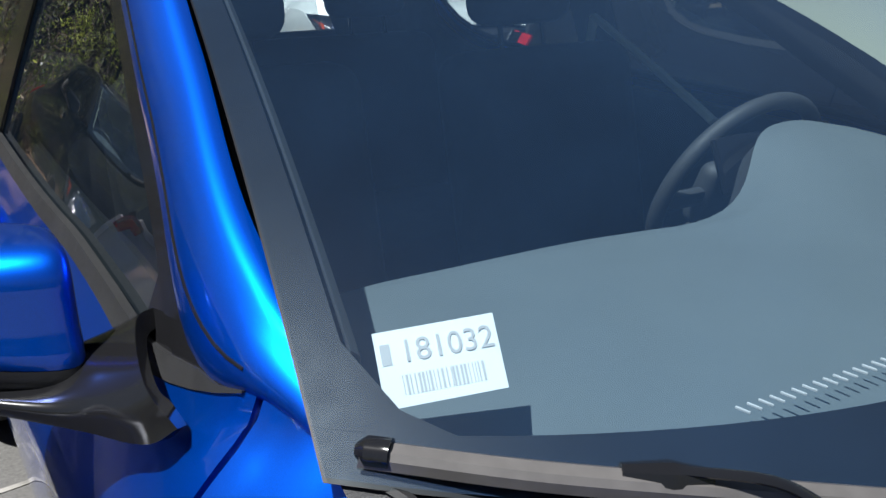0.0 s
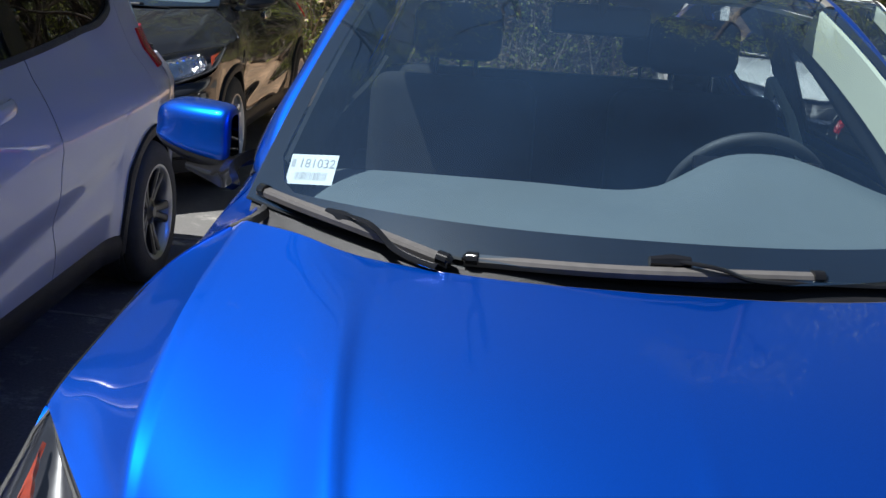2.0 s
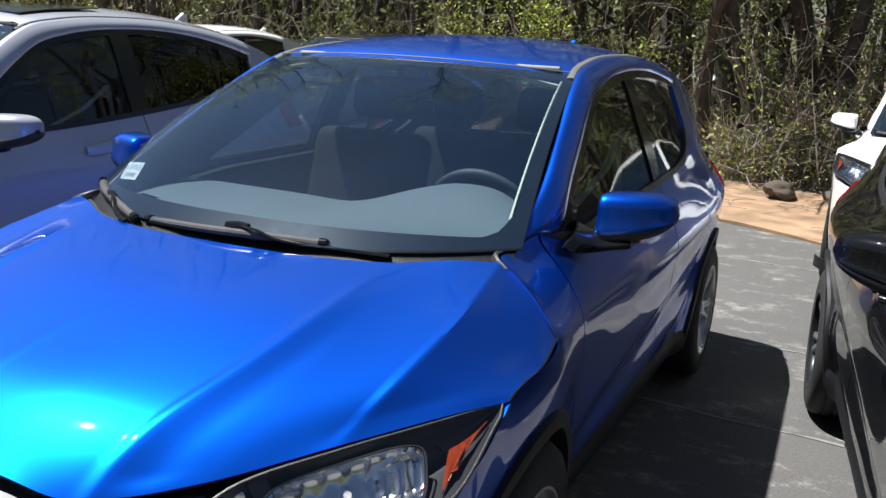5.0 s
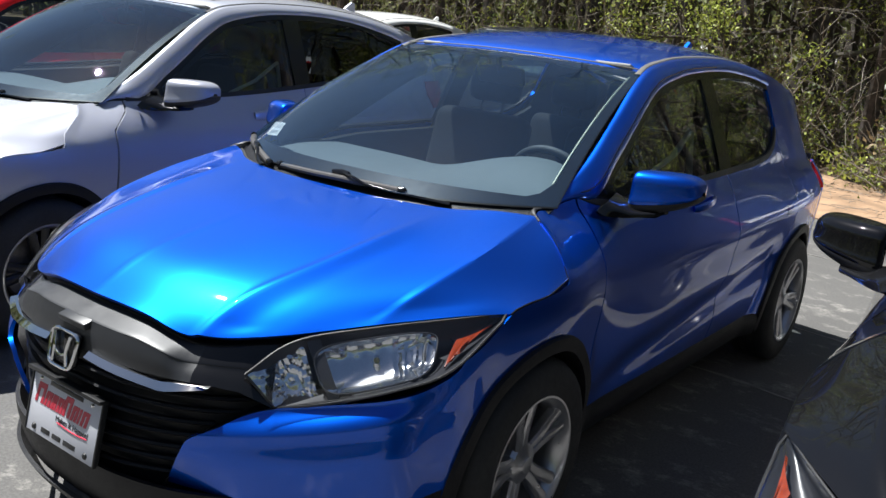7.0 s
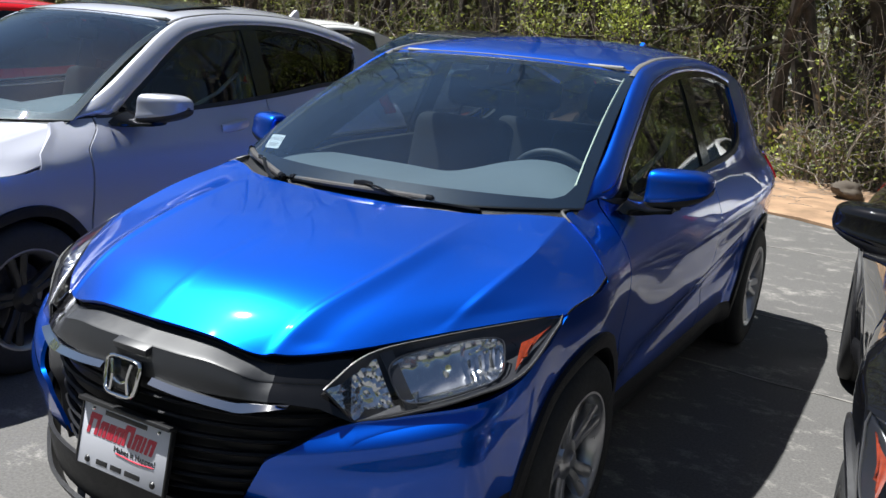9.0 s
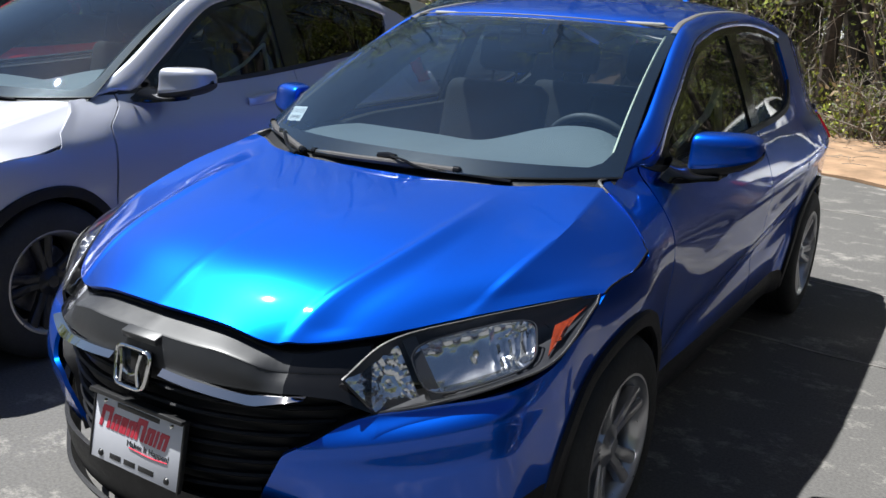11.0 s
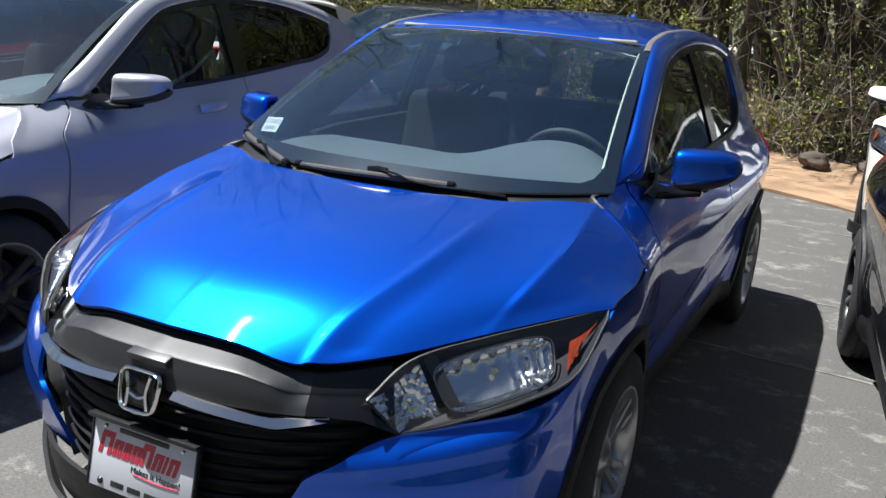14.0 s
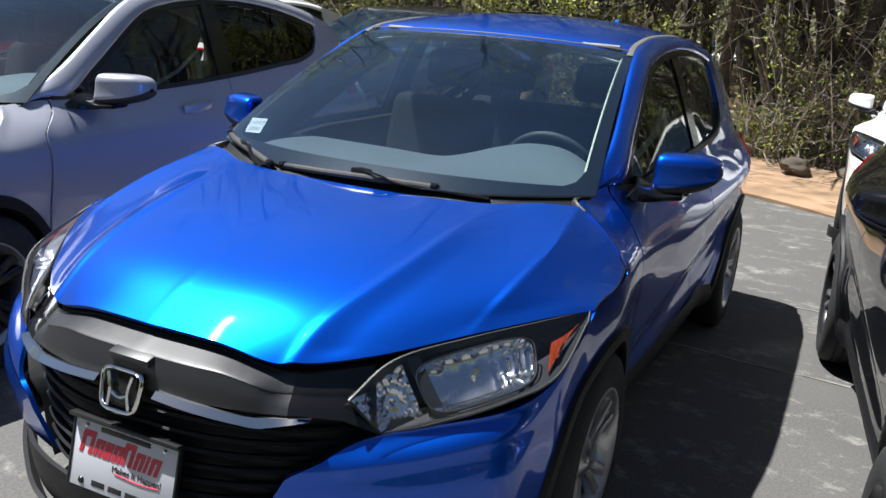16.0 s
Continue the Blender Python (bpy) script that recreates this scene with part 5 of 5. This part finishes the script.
# bare arching twigs that hang into the gaps
twigs = Shape()
for k in range(1700):
    bx = rng.uniform(-12, 6)
    by = 10.5 - 0.5 * np.clip(bx, -2.5, 2) + abs(rng.normal(0, 1.6))
    d = np.array([rng.normal(0, 1), rng.normal(0, 0.6), rng.normal(0.2, 0.6)])
    d /= np.linalg.norm(d)
    p = [np.array([bx, by, rng.uniform(0.3, 4.2)])]
    ln = rng.uniform(0.4, 1.6)
    for _ in range(5):
        d = d + rng.normal(0, 0.22, 3)
        p.append(p[-1] + d / np.linalg.norm(d) * ln / 5)
    twigs.tube(p, np.linspace(0.006, 0.002, 6) * rng.uniform(0.6, 1.3), 3, caps=False)
tagged(part("bare_twigs", twigs, TWIG), "pale bare twigs at the edge of the woods", "undergrowth", kind="stuff")
for name, shape, material, label in (("brush_stems", stems, TWIG, "tangled bare stems and twigs of the undergrowth"), ("brush_leaves", green, LEAF_SPRING, "yellow green young leaves of the undergrowth"),
                                     ("brush_evergreen", needle, LEAF_DARK, "dark evergreen leaves of the undergrowth"), ("brush_dry_leaves", dry, LEAF_DRY, "dry brown leaves of the undergrowth")):
    tagged(part(name, shape, material), label, "undergrowth", kind="stuff")

# the deeper woods: many stems and hanging foliage behind the first trees
stems, mass = Shape(), Shape()
for k in range(620):
    bx, by = rng.uniform(-45, 22), rng.uniform(19, 27.5) if k < 380 else rng.uniform(33, 42)
    sight = 1.5 - (by + 1.5) * 0.128
    if by < 30 and sight - 0.9 < bx < sight + 0.4:
        continue
    hgt = rng.uniform(6, 10)
    lean = rng.normal(0, 0.05, 2) * hgt
    stems.tube([(bx, by, -0.05), (bx + lean[0] * 0.5, by + lean[1] * 0.5, hgt * 0.5), (bx + lean[0], by + lean[1], hgt)], [0.13, 0.09, 0.03], 6, caps=False)
    cnt = 260
    c = np.stack([bx + rng.normal(0, 0.9, cnt), by + rng.normal(0, 0.9, cnt), rng.uniform(0.05, 1, cnt) ** 1.2 * hgt], -1)
    leaves(rng, c, 0.10, mass)
# unseen ring of trees added behind the view to block the bright horizon
for k in range(420):
    a = rng.uniform(math.radians(155), math.radians(385))
    rad = rng.uniform(27, 38)
    bx, by, hgt = rad * math.cos(a), rad * math.sin(a) * 0.9 - 4, rng.uniform(6, 11)
    stems.tube([(bx, by, -0.05), (bx + rng.normal(0, 0.3), by, hgt * 0.5), (bx, by + rng.normal(0, 0.3), hgt)], [0.16, 0.11, 0.03], 5, caps=False)
    c = np.stack([bx + rng.normal(0, 1.2, 90), by + rng.normal(0, 1.2, 90), rng.uniform(0.03, 1, 90) * hgt], -1)
    leaves(rng, c, 0.36, mass)
tagged(part("far_stems", stems, BARK), "dark stems of the deeper woods and of an added unseen ring", "woods", kind="stuff")
tagged(part("far_foliage", mass, LEAF_FAR), "dark foliage of the deeper woods and of an added unseen ring", "woods", kind="stuff")

# fallen bits on the verge
lit = Shape()
for k in range(500):
    bx = rng.uniform(-9, 6)
    by = 8.2 - 0.5 * np.clip(bx, -2.5, 2) + rng.uniform(0.1, 2.4)
    a, ln = rng.uniform(0, np.pi), rng.uniform(0.04, 0.22)
    o = np.array([math.cos(a), math.sin(a), 0]) * ln
    c = np.array([bx, by, 0.085])
    lit.tube([c - o, c + np.array([0, 0, 0.01]), c + o], 0.0028, 4, caps=False)
tagged(part("fallen_twigs", lit, TWIG), "fallen twigs and straw on the dirt", "litter", kind="stuff")
for k, (bx, by, s) in enumerate(((0.75, 9.6, 0.22), (1.3, 9.75, 0.16), (-1.9, 11.0, 0.25), (-1.2, 11.2, 0.18))):
    bm = bmesh.new()
    bmesh.ops.create_icosphere(bm, subdivisions=3, radius=s)
    for v in bm.verts:
        v.co *= 0.8 + 0.35 * noise.noise(v.co * 6 + Vector((k, 0, 0)))
        v.co.z *= 0.6
    st = Shape().add([v.co + Vector((bx, by, 0.06 + s * 0.35)) for v in bm.verts], [[v.index for v in f.verts] for f in bm.faces])
    bm.free()
    tagged(part("rock", st, STONE), "grey rock half sunk in the leaf litter", "rock", "rocks at the edge of the woods")


# ---- on the blue car ----
def letters(parent, text, size, m, material, name="writing"):
    """Flat raised writing as a mesh."""
    cu = bpy.data.curves.new(name, "FONT")
    cu.body, cu.size, cu.extrude, cu.align_x = text, size, 0.0006, "CENTER"
    tmp = new(name, cu)
    me = bpy.data.meshes.new_from_object(tmp.evaluated_get(bpy.context.evaluated_depsgraph_get()))
    bpy.data.objects.remove(tmp)
    me.materials.clear()
    me.materials.append(material)
    ob = new(name, me)
    ob.parent = parent
    ob.matrix_basis = m
    return ob


UP = Matrix(((1, 0, 0, 0), (0, 0, -1, 0), (0, 1, 0, 0), (0, 0, 0, 1)))  # writing that stands up and faces the nose
plate = thing("dealer_plate", "white dealer plate in a black frame on the grille", "plate", pose(0.006, -0.094, 0.508, -11))
part("backing", Shape().block((0.318, 0.012, 0.165), (0, 0.008, 0.0), 0.004), PLASTIC, plate)
part("sheet", Shape().block((0.310, 0.003, 0.166), (0, -0.001, -0.002), 0.001), PLATE_WHITE, plate, "white plastic sheet")
part("frame_top", Shape().block((0.330, 0.030, 0.012), (0, -0.006, 0.088), 0.004), PLATE_BLACK, plate, "black ledge of the holder")
for sx in (-1, 1):
    part("frame_side", Shape().block((0.006, 0.013, 0.17), (sx * 0.158, 0.001, -0.002), 0.002), PLATE_BLACK, plate)
    part("screw", Shape().lathe([(0, 0.006), (0.006, 0.005), (0.010, 0)], 14).moved(pose(sx * 0.118, -0.002, -0.068, 0, 0, -90)), PLATE_BLACK, plate, "black plastic screw cap")
    part("screw", Shape().lathe([(0, 0.006), (0.004, 0.005), (0.006, 0)], 12).moved(pose(sx * 0.118, -0.002, 0.066, 0, 0, -90)), CHROME, plate)
# a red mark of slanted strokes
FACE = Matrix(((1, 0, 0, 0), (0, 0, -1, -0.0022), (0, 1, 0, 0.0), (0, 0, 0, 1)))
wx = -0.135
for wd, ht in ((0.042, 0.056), (0.030, 0.042), (0.027, 0.042), (0.030, 0.042), (0.036, 0.056), (0.030, 0.042), (0.015, 0.042), (0.032, 0.042)):
    stroke = 0.011 if wd > 0.02 else 0.009
    for left in ((0.0, wd - stroke - 0.004) if wd > 0.02 else (0.0,)):
        part("mark", Shape().prism([(wx + left, 0.0), (wx + left + stroke, 0.0), (wx + left + stroke + 0.012, ht), (wx + left + 0.012, ht)], 0.0015, FACE), PLATE_RED, plate, "red mark")
    if wd > 0.02:
        part("mark", Shape().prism([(wx + 0.006, ht * 0.72), (wx + wd - 0.006, ht * 0.72), (wx + wd + 0.004, ht), (wx + 0.012, ht)], 0.0012, FACE), PLATE_RED, plate, "red mark")
    wx += wd
letters(plate, "Makes It Happen!", 0.021, Matrix.Translation((0.045, -0.003, -0.023)) @ UP, PLATE_BLACK, "slogan")
part("underline", Shape().tube(spline([(-0.02, -0.003, -0.026), (0.05, -0.003, -0.030), (0.115, -0.003, -0.026)], 12), 0.0018, 5), PLATE_RED, plate)
wx = -0.085
for wd in (0.040, 0.040, 0.054):
    part("dark_bar", Shape().block((wd, 0.002, 0.013), (wx + wd / 2, -0.0028, -0.066), 0.0006), PLATE_BLACK, plate)
    wx += wd + 0.012
part("dark_bar", Shape().block((0.15, 0.002, 0.012), (0, -0.0028, 0.066), 0.0006), PLATE_BLACK, plate)

note_at = np.array([-0.588, 1.166, 1.121])
across = np.array([0.095, -0.034, 0.010])
across /= np.linalg.norm(across)
lift = np.array([0.0, 0.40, 0.49])
lift = lift - (lift @ across) * across
lift /= np.linalg.norm(lift)
nrm = np.cross(across, lift)
turn = Matrix(np.column_stack([across, lift, nrm]).tolist()).to_4x4()
note = thing("stock_slip", "white paper stock slip taped inside the windshield", "paper", Matrix.Translation(note_at) @ turn)
part("slip", Shape().block((0.100, 0.062, 0.0006), (0, 0, 0), 0), PAPER, note)
letters(note, "181032", 0.026, Matrix.Translation((0.008, 0.004, 0.0006)), INK, "number")
part("smudged_letter", Shape().block((0.008, 0.017, 0.0004), (-0.042, 0.012, 0.0006), 0), INK, note)
bx = -0.032
rb = random.Random(3)
while bx < 0.036:
    wd = rb.choice((0.0008, 0.0012, 0.002))
    part("code_bar", Shape().block((wd, 0.016, 0.0003), (bx, -0.014, 0.0006), 0), INK, note)
    bx += wd + rb.choice((0.001, 0.0016, 0.0024))
